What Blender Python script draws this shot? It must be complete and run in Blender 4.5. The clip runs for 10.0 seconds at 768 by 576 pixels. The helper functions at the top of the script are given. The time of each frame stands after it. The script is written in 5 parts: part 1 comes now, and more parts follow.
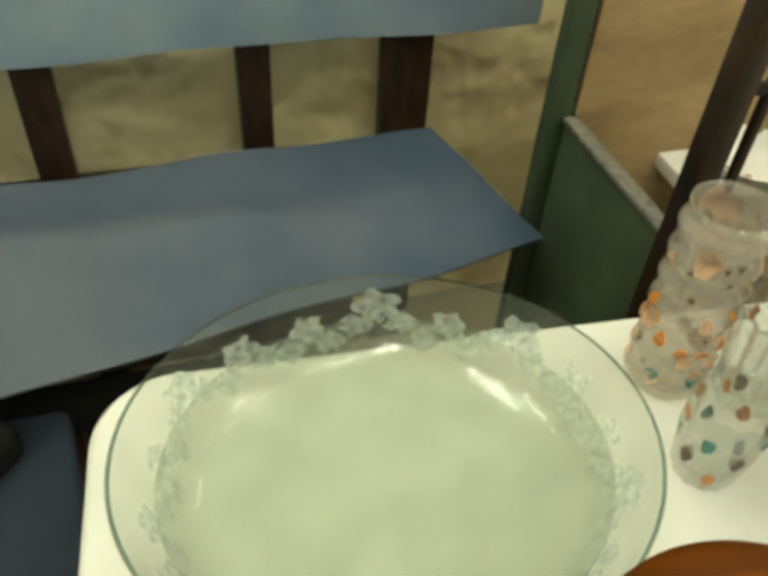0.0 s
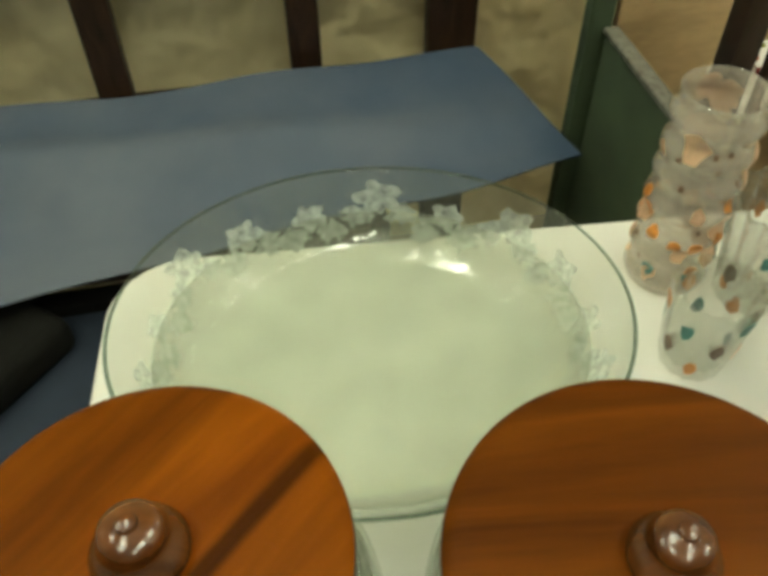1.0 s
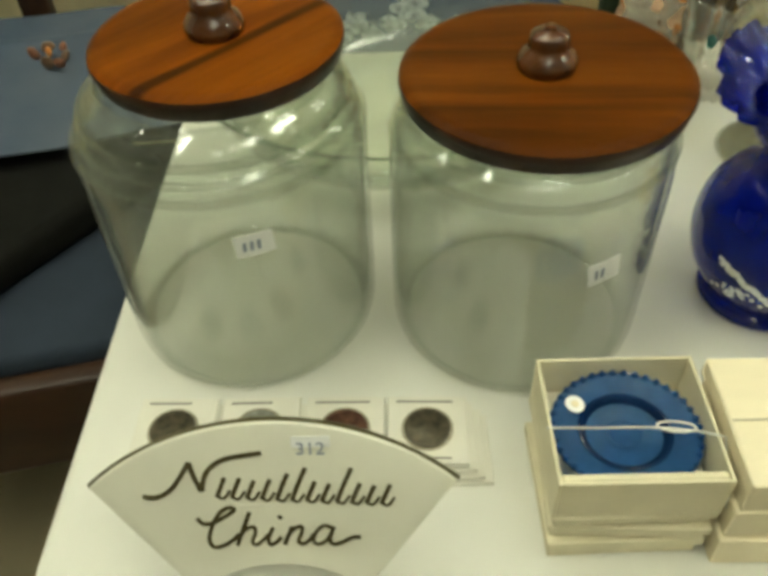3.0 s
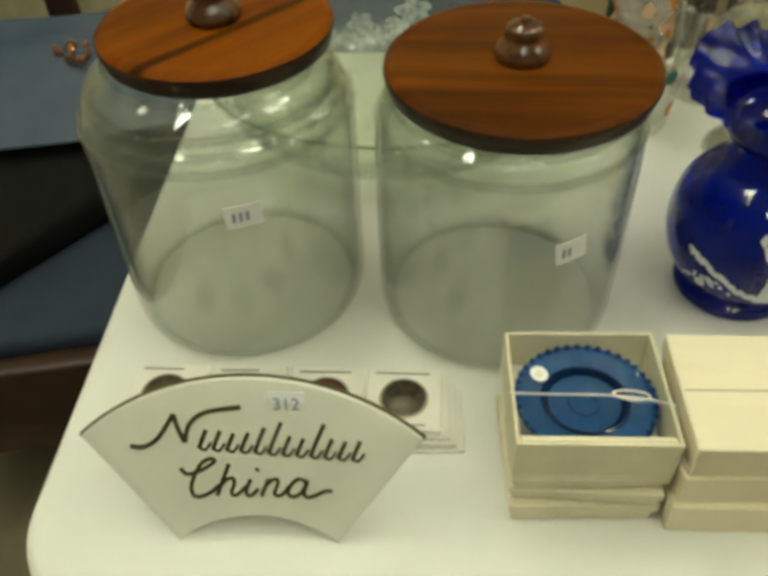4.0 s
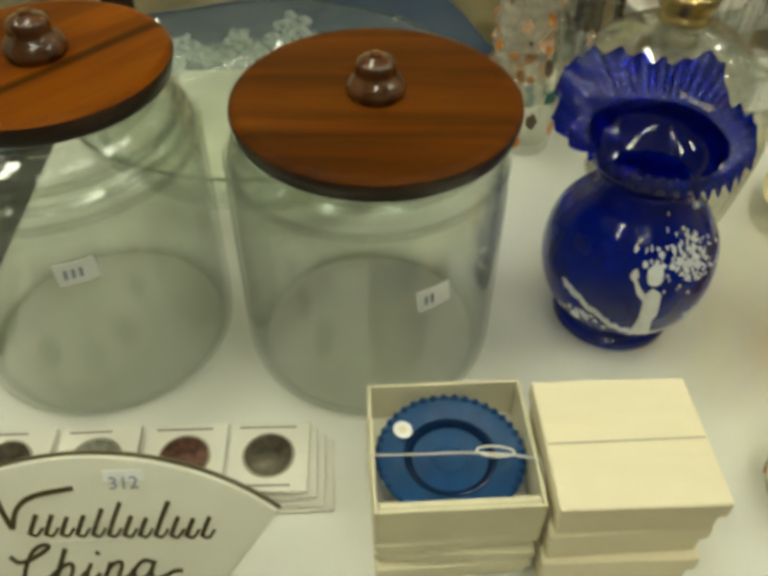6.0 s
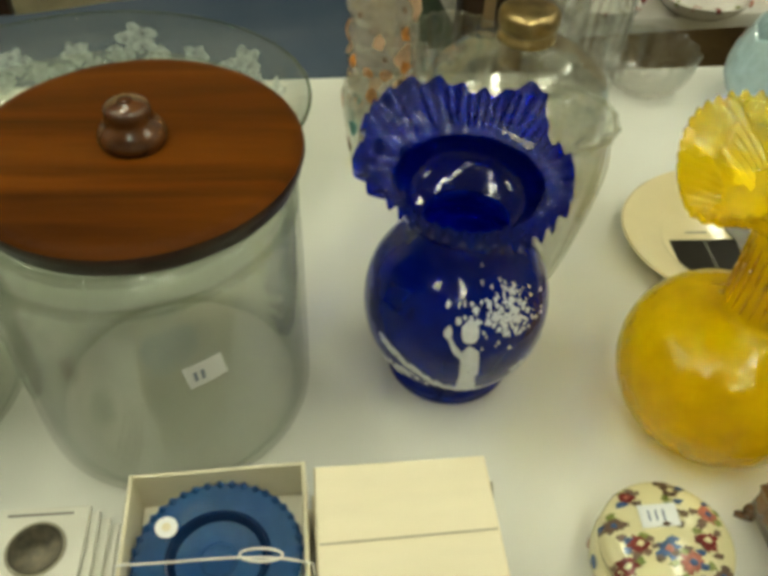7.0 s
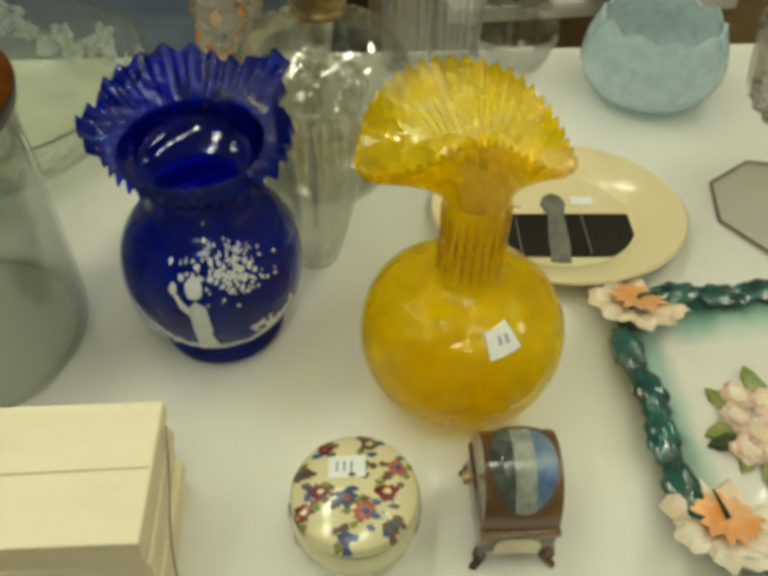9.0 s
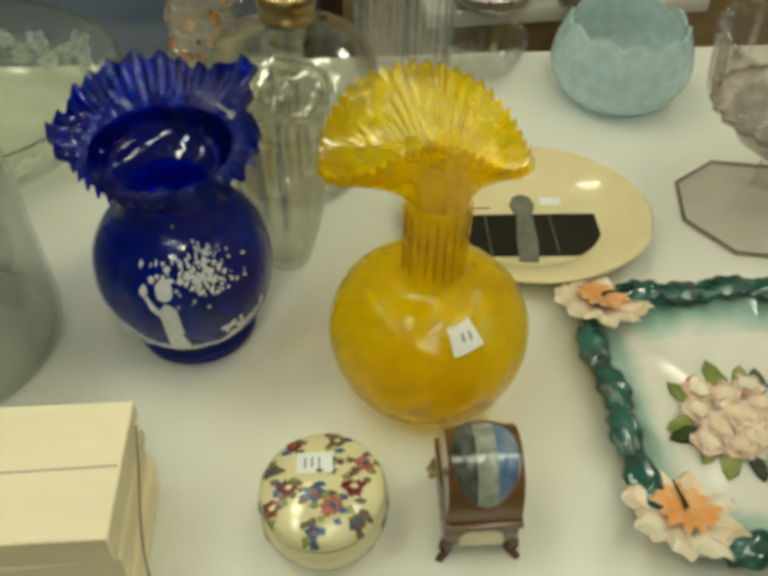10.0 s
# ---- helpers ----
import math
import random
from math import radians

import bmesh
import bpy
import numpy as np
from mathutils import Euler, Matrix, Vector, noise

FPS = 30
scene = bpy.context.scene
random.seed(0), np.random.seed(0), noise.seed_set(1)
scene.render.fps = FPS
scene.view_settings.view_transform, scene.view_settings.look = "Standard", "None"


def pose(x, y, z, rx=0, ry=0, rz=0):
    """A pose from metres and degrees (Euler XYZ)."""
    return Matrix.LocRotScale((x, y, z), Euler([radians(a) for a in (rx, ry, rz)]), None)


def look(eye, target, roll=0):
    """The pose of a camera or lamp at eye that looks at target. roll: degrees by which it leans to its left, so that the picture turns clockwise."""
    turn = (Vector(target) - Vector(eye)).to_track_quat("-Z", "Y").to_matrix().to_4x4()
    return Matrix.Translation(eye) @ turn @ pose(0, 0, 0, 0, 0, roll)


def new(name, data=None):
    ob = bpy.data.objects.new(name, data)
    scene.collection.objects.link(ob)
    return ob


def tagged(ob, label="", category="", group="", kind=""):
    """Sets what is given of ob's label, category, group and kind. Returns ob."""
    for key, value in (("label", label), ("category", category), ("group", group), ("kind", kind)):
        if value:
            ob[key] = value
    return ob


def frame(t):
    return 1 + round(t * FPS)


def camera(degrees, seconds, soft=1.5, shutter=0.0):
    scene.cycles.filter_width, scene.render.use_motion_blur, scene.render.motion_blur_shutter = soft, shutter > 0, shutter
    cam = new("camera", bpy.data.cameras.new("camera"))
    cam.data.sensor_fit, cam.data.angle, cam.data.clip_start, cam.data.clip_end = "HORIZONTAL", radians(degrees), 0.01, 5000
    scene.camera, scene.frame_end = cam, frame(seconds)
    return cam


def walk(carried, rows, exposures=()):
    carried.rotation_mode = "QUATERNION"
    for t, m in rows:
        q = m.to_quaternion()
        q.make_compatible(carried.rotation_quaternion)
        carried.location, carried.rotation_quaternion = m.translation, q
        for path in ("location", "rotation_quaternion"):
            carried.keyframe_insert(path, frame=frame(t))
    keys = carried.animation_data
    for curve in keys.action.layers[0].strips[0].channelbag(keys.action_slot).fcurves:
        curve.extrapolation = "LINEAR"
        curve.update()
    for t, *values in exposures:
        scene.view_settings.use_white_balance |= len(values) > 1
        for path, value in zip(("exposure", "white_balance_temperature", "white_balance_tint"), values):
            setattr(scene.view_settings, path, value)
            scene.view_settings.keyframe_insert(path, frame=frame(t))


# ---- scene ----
cam = camera(53.3, 10.0, 4.3)
PATH = [
    (0, (0.1247, 0.0598, 1.2462), (0.4441, 1.2682, 0.0822), 4.2),
    (0.5, (0.1964, 0.0495, 1.2308), (0.3254, 1.2246, -0.0015), -0.2),
    (1, (0.1887, -0.0017, 1.2291), (0.3109, 1.1555, -0.0212), -0.7),
    (1.5, (0.1645, -0.1125, 1.2284), (0.2975, 1.0814, 0.0256), -1.4),
    (2, (0.161, -0.182, 1.2075), (0.308, 1.005, -0.0005), -0.8),
    (2.5, (0.1853, -0.2331, 1.1821), (0.2605, 0.9582, -0.0391), -1.5),
    (3, (0.2195, -0.2998, 1.1761), (0.1819, 0.9027, -0.0365), -2.8),
    (4.5, (0.2519, -0.3382, 1.1804), (0.1725, 0.8899, -0.0041), -2.4),
    (5, (0.2673, -0.3365, 1.1821), (0.1956, 0.8941, 0.0002), -2.0),
    (6.3, (0.2963, -0.2716, 1.1796), (0.4637, 0.93, -0.0229), 2.2),
    (6.5, (0.3066, -0.2571, 1.1744), (0.5209, 0.9411, -0.0229), 3.1),
    (7, (0.3911, -0.234, 1.1779), (0.5645, 0.9496, -0.0408), 2.6),
    (7.5, (0.4808, -0.2434, 1.1702), (0.5952, 0.9445, -0.0519), 2.0),
    (8, (0.5466, -0.269, 1.1753), (0.6337, 0.9343, -0.0331), 1.7),
    (8.5, (0.5756, -0.2827, 1.1753), (0.6217, 0.924, -0.0331), -0.3),
    (9, (0.5756, -0.2776, 1.1779), (0.6695, 0.9061, -0.0502), 1.0),
    (9.5, (0.5799, -0.2818, 1.1779), (0.7088, 0.9035, -0.0451), 1.9),
    (10, (0.5884, -0.2878, 1.1838), (0.708, 0.9001, -0.0374), 1.2),
]
walk(cam, [(t, look(eye, target, roll)) for t, eye, target, roll in PATH],
     exposures=[(0.0, 0.34), (1.0, 0.22), (1.5, 0.42), (2.0, 0.54), (2.5, 0.20), (3.2, 0.0), (4.5, -0.16), (6.3, -0.18), (7.5, -0.22), (10.0, -0.32)])

# ---- world and light: windowless hall under fluorescent tubes ----
T = 0.75   # height of the table top
world = bpy.data.worlds.new("world")
scene.world = world
world.use_nodes = True
world.node_tree.nodes["Background"].inputs[0].default_value = (0.9, 0.95, 0.85, 1)
world.node_tree.nodes["Background"].inputs[1].default_value = 0.05
scene.cycles.transparent_max_bounces = 32
LAMP_POWER = 45.0
LAMP_COLOR = (0.945, 0.975, 0.745)


# ---- materials ----
def material(name, color, rough=0.5, metal=0.0, vary=0.12, scale=30.0, fine=300.0, bump=0.05, spec=0.5, coat=0.0, tone=None, deep=0.002):
    """Principled surface with stains at one scale and grain at another."""
    m = bpy.data.materials.new(name)
    m.use_nodes = True
    n, l = m.node_tree.nodes, m.node_tree.links
    b = n["Principled BSDF"]
    b.inputs["Roughness"].default_value = rough
    b.inputs["Metallic"].default_value = metal
    b.inputs["Specular IOR Level"].default_value = spec
    b.inputs["Coat Weight"].default_value = coat
    b.inputs["Coat Roughness"].default_value = 0.08
    co = n.new("ShaderNodeTexCoord")
    big, small = n.new("ShaderNodeTexNoise"), n.new("ShaderNodeTexNoise")
    big.inputs["Scale"].default_value, small.inputs["Scale"].default_value = scale, fine
    big.inputs["Detail"].default_value = 4
    for k in (big, small):
        l.new(co.outputs["Object"], k.inputs["Vector"])
    mix = n.new("ShaderNodeMix")
    mix.data_type = "RGBA"
    tone = tone or tuple(c * (1 - vary * 2) for c in color)
    mix.inputs["A"].default_value, mix.inputs["B"].default_value = (*tone, 1), (*color, 1)
    ramp = n.new("ShaderNodeMapRange")
    ramp.inputs[1].default_value, ramp.inputs[2].default_value = 0.3, 0.65
    l.new(big.outputs["Fac"], ramp.inputs[0])
    l.new(ramp.outputs[0], mix.inputs["Factor"])
    l.new(mix.outputs["Result"], b.inputs["Base Color"])
    bp = n.new("ShaderNodeBump")
    bp.inputs["Strength"].default_value, bp.inputs["Distance"].default_value = bump, deep
    l.new(small.outputs["Fac"], bp.inputs["Height"])
    l.new(bp.outputs["Normal"], b.inputs["Normal"])
    return m


def wood(name, dark, mid, light, turn=0.0, rough=0.3, coat=0.4, scale=16.0, stretch=14.0, spec=0.3, grain=0.45, streak=()):
    """Grain running along the object's x axis, turned by some degrees."""
    m = bpy.data.materials.new(name)
    m.use_nodes = True
    n, l = m.node_tree.nodes, m.node_tree.links
    b = n["Principled BSDF"]
    b.inputs["Roughness"].default_value = rough
    b.inputs["Coat Weight"].default_value = coat
    b.inputs["Coat Roughness"].default_value = 0.2
    b.inputs["Specular IOR Level"].default_value = spec
    co, mp = n.new("ShaderNodeTexCoord"), n.new("ShaderNodeMapping")
    mp.inputs["Rotation"].default_value = (0, 0, radians(turn))
    l.new(co.outputs["Object"], mp.inputs["Vector"])
    sc = n.new("ShaderNodeMapping")
    sc.inputs["Scale"].default_value = (1, stretch, 3)
    l.new(mp.outputs[0], sc.inputs["Vector"])
    a, f = n.new("ShaderNodeTexNoise"), n.new("ShaderNodeTexNoise")
    a.inputs["Scale"].default_value, a.inputs["Detail"].default_value, a.inputs["Distortion"].default_value = scale * 0.25, 5, 0.6
    f.inputs["Scale"].default_value, f.inputs["Detail"].default_value = scale * 3, 6
    l.new(sc.outputs[0], a.inputs["Vector"])
    l.new(sc.outputs[0], f.inputs["Vector"])
    r = n.new("ShaderNodeValToRGB")
    e = r.color_ramp.elements
    e[0].position, e[0].color = 0.32, (*dark, 1)
    e[1].position, e[1].color = 0.72, (*light, 1)
    k = e.new(0.5)
    k.color = (*mid, 1)
    l.new(a.outputs["Fac"], r.inputs["Fac"])
    mix = n.new("ShaderNodeMix")
    mix.data_type, mix.blend_type = "RGBA", "MULTIPLY"
    mix.inputs["Factor"].default_value = grain
    l.new(r.outputs["Color"], mix.inputs["A"])
    l.new(f.outputs["Color"], mix.inputs["B"])
    hs = n.new("ShaderNodeHueSaturation")
    hs.inputs["Value"].default_value = 1.3
    l.new(mix.outputs["Result"], hs.inputs["Color"])
    # the grain of the multiplied noise is kept grey
    bw = n.new("ShaderNodeRGBToBW")
    l.new(f.outputs["Color"], bw.inputs[0])
    l.new(bw.outputs[0], mix.inputs["B"])
    l.new(hs.outputs["Color"], b.inputs["Base Color"])
    if streak:
        # staves of lighter and darker wood side by side: (offset across the grain in metres, tone)
        sx, mr, st, tone = n.new("ShaderNodeSeparateXYZ"), n.new("ShaderNodeMapRange"), n.new("ShaderNodeValToRGB"), n.new("ShaderNodeMix")
        wob = n.new("ShaderNodeMath")
        wob.operation = "MULTIPLY_ADD"
        wob.inputs[1].default_value = 0.014
        l.new(mp.outputs[0], sx.inputs[0])
        l.new(a.outputs["Fac"], wob.inputs[0])
        l.new(sx.outputs["Y"], wob.inputs[2])
        mr.inputs[1].default_value, mr.inputs[2].default_value = -0.073, 0.087
        l.new(wob.outputs[0], mr.inputs[0])
        l.new(mr.outputs[0], st.inputs["Fac"])
        se = st.color_ramp.elements
        for k, (off, v) in enumerate(streak):
            el = se[k] if k < 2 else se.new(0.5)
            el.position, el.color = (off + 0.08) / 0.16, (v, v, v, 1)
        tone.data_type, tone.blend_type = "RGBA", "MULTIPLY"
        tone.inputs["Factor"].default_value = 1.0
        l.new(hs.outputs["Color"], tone.inputs["A"])
        l.new(st.outputs["Color"], tone.inputs["B"])
        l.new(tone.outputs["Result"], b.inputs["Base Color"])
    bp = n.new("ShaderNodeBump")
    bp.inputs["Strength"].default_value, bp.inputs["Distance"].default_value = 0.08, 0.001
    l.new(f.outputs["Fac"], bp.inputs["Height"])
    l.new(bp.outputs["Normal"], b.inputs["Normal"])
    return m


def thin_glass(name, tint, gloss=1.0, rough=0.02, milk=0.0, milk_color=(0.8, 0.82, 0.78), bump=0.0, bump_scale=60.0, ior=1.5, cloudy=0.6):
    """Blown glass: clear with a tint, Fresnel gloss, and some milky scatter."""
    m = bpy.data.materials.new(name)
    m.use_nodes = True
    n, l = m.node_tree.nodes, m.node_tree.links
    n.remove(n["Principled BSDF"])
    clear, shine, cloud = n.new("ShaderNodeBsdfTransparent"), n.new("ShaderNodeBsdfGlossy"), n.new("ShaderNodeBsdfTranslucent")
    soft = n.new("ShaderNodeBsdfDiffuse")
    clear.inputs[0].default_value = (*tint, 1)
    shine.inputs["Roughness"].default_value = rough
    cloud.inputs[0].default_value = soft.inputs[0].default_value = (*milk_color, 1)
    fres = n.new("ShaderNodeLayerWeight")
    fres.inputs["Blend"].default_value = 0.5
    steep, lift = n.new("ShaderNodeMath"), n.new("ShaderNodeMath")
    steep.operation, lift.operation = "POWER", "MULTIPLY_ADD"
    steep.inputs[1].default_value = 4.0
    f0 = ((ior - 1) / (ior + 1)) ** 2
    lift.inputs[1].default_value, lift.inputs[2].default_value = 1 - f0, f0
    l.new(fres.outputs["Facing"], steep.inputs[0])
    l.new(steep.outputs[0], lift.inputs[0])
    both, base, top = n.new("ShaderNodeMixShader"), n.new("ShaderNodeMixShader"), n.new("ShaderNodeMixShader")
    both.inputs[0].default_value = 0.5
    l.new(cloud.outputs[0], both.inputs[1])
    l.new(soft.outputs[0], both.inputs[2])
    base.inputs[0].default_value = milk
    if milk:
        co, no, mr = n.new("ShaderNodeTexCoord"), n.new("ShaderNodeTexNoise"), n.new("ShaderNodeMapRange")
        no.inputs["Scale"].default_value = bump_scale
        mr.inputs[3].default_value, mr.inputs[4].default_value = milk * (1 - cloudy), milk * (1 + cloudy)
        l.new(co.outputs["Object"], no.inputs["Vector"])
        l.new(no.outputs["Fac"], mr.inputs[0])
        l.new(mr.outputs[0], base.inputs[0])
    l.new(clear.outputs[0], base.inputs[1])
    l.new(both.outputs[0], base.inputs[2])
    gl = n.new("ShaderNodeMath")
    gl.operation = "MULTIPLY"
    gl.inputs[1].default_value = gloss
    l.new(lift.outputs[0], gl.inputs[0])
    l.new(gl.outputs[0], top.inputs[0])
    l.new(base.outputs[0], top.inputs[1])
    l.new(shine.outputs[0], top.inputs[2])
    l.new(top.outputs[0], n["Material Output"].inputs[0])
    if bump:
        co, no, bp = n.new("ShaderNodeTexCoord"), n.new("ShaderNodeTexNoise"), n.new("ShaderNodeBump")
        no.inputs["Scale"].default_value = bump_scale
        bp.inputs["Strength"].default_value, bp.inputs["Distance"].default_value = bump, 0.004
        l.new(co.outputs["Object"], no.inputs["Vector"])
        l.new(no.outputs["Fac"], bp.inputs["Height"])
        for s in (shine, fres):
            l.new(bp.outputs["Normal"], s.inputs["Normal"])
    return m


M_TABLE = material("table_plastic", (0.79, 0.785, 0.73), 0.5, vary=0.03, scale=5, fine=11, bump=0.35)
M_SEAM = material("box_wood_seam", (0.56, 0.49, 0.33), 0.7)
M_LEG = material("grey_steel", (0.30, 0.31, 0.32), 0.4, 0.8)
M_JAR = thin_glass("jar_glass", (0.936, 0.949, 0.926), milk=0.04, milk_color=(0.52, 0.57, 0.52), bump=0.4, bump_scale=18, ior=1.75)
M_JAR_BASE = thin_glass("jar_glass_base", (0.99, 0.992, 0.985), bump=0.2, bump_scale=20, ior=1.5)
M_JAR_EDGE = thin_glass("jar_glass_thick", (0.955, 0.975, 0.955), bump=0.3, bump_scale=30, ior=2.0)
M_BOWL = thin_glass("bowl_glass", (0.955, 0.965, 0.945), milk=0.045, milk_color=(0.82, 0.86, 0.78), gloss=0.9, bump=0.8, bump_scale=22, ior=1.5)
M_BOWL_BASE = thin_glass("hammered_bowl_base", (0.965, 0.975, 0.955), milk=0.13, milk_color=(0.74, 0.79, 0.69), gloss=0.8, bump=1.2, bump_scale=13, ior=1.5, cloudy=1.0)
M_BOWL_RIM = thin_glass("bowl_rim_glass", (0.62, 0.70, 0.67), bump=0.3, bump_scale=30, ior=1.9)
M_FROST = thin_glass("frosted_etching", (0.9, 0.93, 0.9), gloss=0.3, rough=0.4, milk=0.46, milk_color=(0.80, 0.86, 0.82), cloudy=0.9, bump_scale=150)
M_CLEAR = thin_glass("clear_glass", (0.93, 0.935, 0.91), bump=0.5, bump_scale=40, ior=2.1)
M_MILKY = thin_glass("milky_pink_glass", (0.96, 0.94, 0.91), milk=0.22, milk_color=(0.94, 0.89, 0.83), bump=0.5, bump_scale=40, ior=1.7)
M_IRIS = thin_glass("lustre_glass", (0.95, 0.955, 0.92), milk=0.10, milk_color=(0.8, 0.82, 0.74), bump=0.5, bump_scale=28, ior=2.1)
M_CUT = thin_glass("cut_glass", (0.95, 0.95, 0.935), bump=0.6, bump_scale=70, ior=2.3)
M_PINKCUT = thin_glass("rose_tinted_glass", (0.90, 0.88, 0.875), bump=1.0, bump_scale=70, ior=2.1)
M_FOOT = thin_glass("rose_foot_glass", (0.965, 0.95, 0.94), bump=0.5, bump_scale=40, ior=1.7)
M_CUTEDGE = thin_glass("thick_rose_glass", (0.72, 0.68, 0.66), bump=0.6, bump_scale=60, ior=2.1)
M_COBALT = thin_glass("cobalt_glass", (0.006, 0.050, 0.60), milk=0.36, milk_color=(0.002, 0.034, 0.62), bump=0.4, bump_scale=48, rough=0.03)
# cobalt darkened for the throat, with the hollow's shade in its colour
M_COBALT_SHADED = thin_glass("cobalt_glass_shaded", (0.003, 0.020, 0.44), milk=0.32, milk_color=(0.0006, 0.009, 0.24), bump=0.3, bump_scale=40, rough=0.02)
M_COBALT_RIM = thin_glass("cobalt_glass_rim", (0.004, 0.062, 0.62), milk=0.16, milk_color=(0.001, 0.036, 0.50), gloss=0.85, bump=0.12, bump_scale=35, rough=0.02, ior=1.55)
M_YELLOW = thin_glass("yellow_glass", (0.995, 0.925, 0.07), milk=0.34, milk_color=(0.98, 0.78, 0.0), gloss=0.65, ior=1.55, bump=0.75, bump_scale=62, rough=0.015, cloudy=0.3)
M_AMBER = thin_glass("golden_yellow_glass", (0.96, 0.83, 0.05), milk=0.28, milk_color=(0.94, 0.74, 0.006), gloss=0.7, ior=1.8, bump=0.5, bump_scale=45, rough=0.04)
M_AQUA = thin_glass("aqua_opal_glass", (0.86, 0.94, 1.0), milk=0.60, milk_color=(0.82, 0.95, 0.97), bump=0.25, bump_scale=95, rough=0.02, cloudy=0.28, ior=1.9)
M_LID_A = wood("lid_wood_streaked", (0.088, 0.021, 0.001), (0.19, 0.049, 0.002), (0.31, 0.086, 0.004), turn=-47, scale=9, coat=0.0, rough=0.42, stretch=7, spec=0.04,
               streak=((-0.075, 0.72), (0.075, 0.62), (-0.05, 0.85), (-0.033, 1.0), (-0.0275, 0.85), (-0.0245, 0.30), (-0.0205, 0.34), (-0.0165, 1.25), (-0.004, 1.35), (0.006, 0.85), (0.03, 0.66)))
M_LID_B = wood("lid_wood_plain", (0.045, 0.0115, 0.0008), (0.084, 0.0222, 0.0015), (0.140, 0.041, 0.003), turn=3, scale=15, stretch=10, coat=0.0, rough=0.42, spec=0.05, grain=0.32)
M_KNOB = wood("knob_wood", (0.04, 0.012, 0.003), (0.10, 0.032, 0.007), (0.18, 0.062, 0.014), rough=0.16, coat=0.8)
M_MIDBROWN = wood("mid_brown_panel", (0.25, 0.165, 0.08), (0.35, 0.235, 0.12), (0.45, 0.31, 0.16), rough=0.5, coat=0.1)
M_PAPER = material("paper", (0.86, 0.87, 0.87), 0.8, vary=0.03)
M_INK = material("ink", (0.22, 0.20, 0.18), 0.7)
M_BLUEINK = material("blue_ink", (0.28, 0.32, 0.43), 0.7)
M_CARD = material("cream_card", (0.79, 0.725, 0.53), 0.75, vary=0.05, scale=40)
M_CARD_IN = material("cream_lining", (0.80, 0.76, 0.62), 0.85, vary=0.04)
M_BALSA = wood("pale_box_wood", (0.70, 0.62, 0.45), (0.725, 0.65, 0.475), (0.75, 0.68, 0.50), rough=0.6, coat=0.0, scale=8, stretch=6, grain=0.12)
M_DISH = thin_glass("blue_dish_glass", (0.12, 0.28, 0.55), milk=0.62, milk_color=(0.05, 0.175, 0.43), rough=0.10, gloss=0.45, bump=0.8, bump_scale=90, cloudy=0.25)
M_DISH_DEEP = thin_glass("blue_dish_thick_glass", (0.05, 0.14, 0.34), milk=0.55, milk_color=(0.012, 0.055, 0.19), rough=0.12, gloss=0.4, cloudy=0.3)
M_STRING = material("white_elastic", (0.78, 0.77, 0.72), 0.7)
M_FLIP = material("coin_card", (0.78, 0.76, 0.68), 0.6, vary=0.04)
M_FLIPEDGE = material("coin_card_window_edge", (0.35, 0.31, 0.22), 0.5)
M_COPPER = material("dark_copper_coin", (0.10, 0.085, 0.055), 0.35, 0.6, vary=0.3, scale=200)
M_SILVER = material("worn_silver_coin", (0.42, 0.42, 0.38), 0.3, 0.7, vary=0.2, scale=200)
M_REDCOIN = material("red_copper_coin", (0.16, 0.075, 0.05), 0.35, 0.6, vary=0.3, scale=200)
M_PLAQUE = material("glazed_cream_china", (0.77, 0.76, 0.66), 0.12, vary=0.02, coat=0.4)
M_OLIVE = material("olive_brown_lettering", (0.075, 0.060, 0.018), 0.3)
M_CREAMPLATE = material("cream_earthenware", (0.80, 0.69, 0.42), 0.15, vary=0.03, coat=0.4)
M_BLACK = material("black_glaze", (0.018, 0.015, 0.012), 0.15)
M_GREYFIG = material("grey_glaze", (0.17, 0.165, 0.14), 0.25, vary=0.2, scale=90)
M_ENAMEL = material("white_enamel", (0.78, 0.82, 0.88), 0.4, vary=0.06, scale=200)
M_CHINTZ = material("chintz_glaze", (0.76, 0.70, 0.42), 0.15, vary=0.05, scale=40, coat=0.4)
M_MAROON = material("maroon_glaze", (0.22, 0.035, 0.03), 0.2, vary=0.25, scale=300)
M_NAVY = material("blue_flower_glaze", (0.07, 0.13, 0.28), 0.2, vary=0.25, scale=300)
M_ROSE = material("rose_flower_glaze", (0.50, 0.17, 0.12), 0.2, vary=0.25, scale=300)
M_BRASS = material("brass", (0.46, 0.34, 0.15), 0.28, 1.0, vary=0.25, scale=90)
M_MINIWOOD = wood("miniature_brown_wood", (0.045, 0.022, 0.009), (0.11, 0.052, 0.020), (0.20, 0.10, 0.04), rough=0.25, coat=0.6)
M_WHITECHINA = material("white_china", (0.78, 0.76, 0.72), 0.15, vary=0.03, coat=0.4)
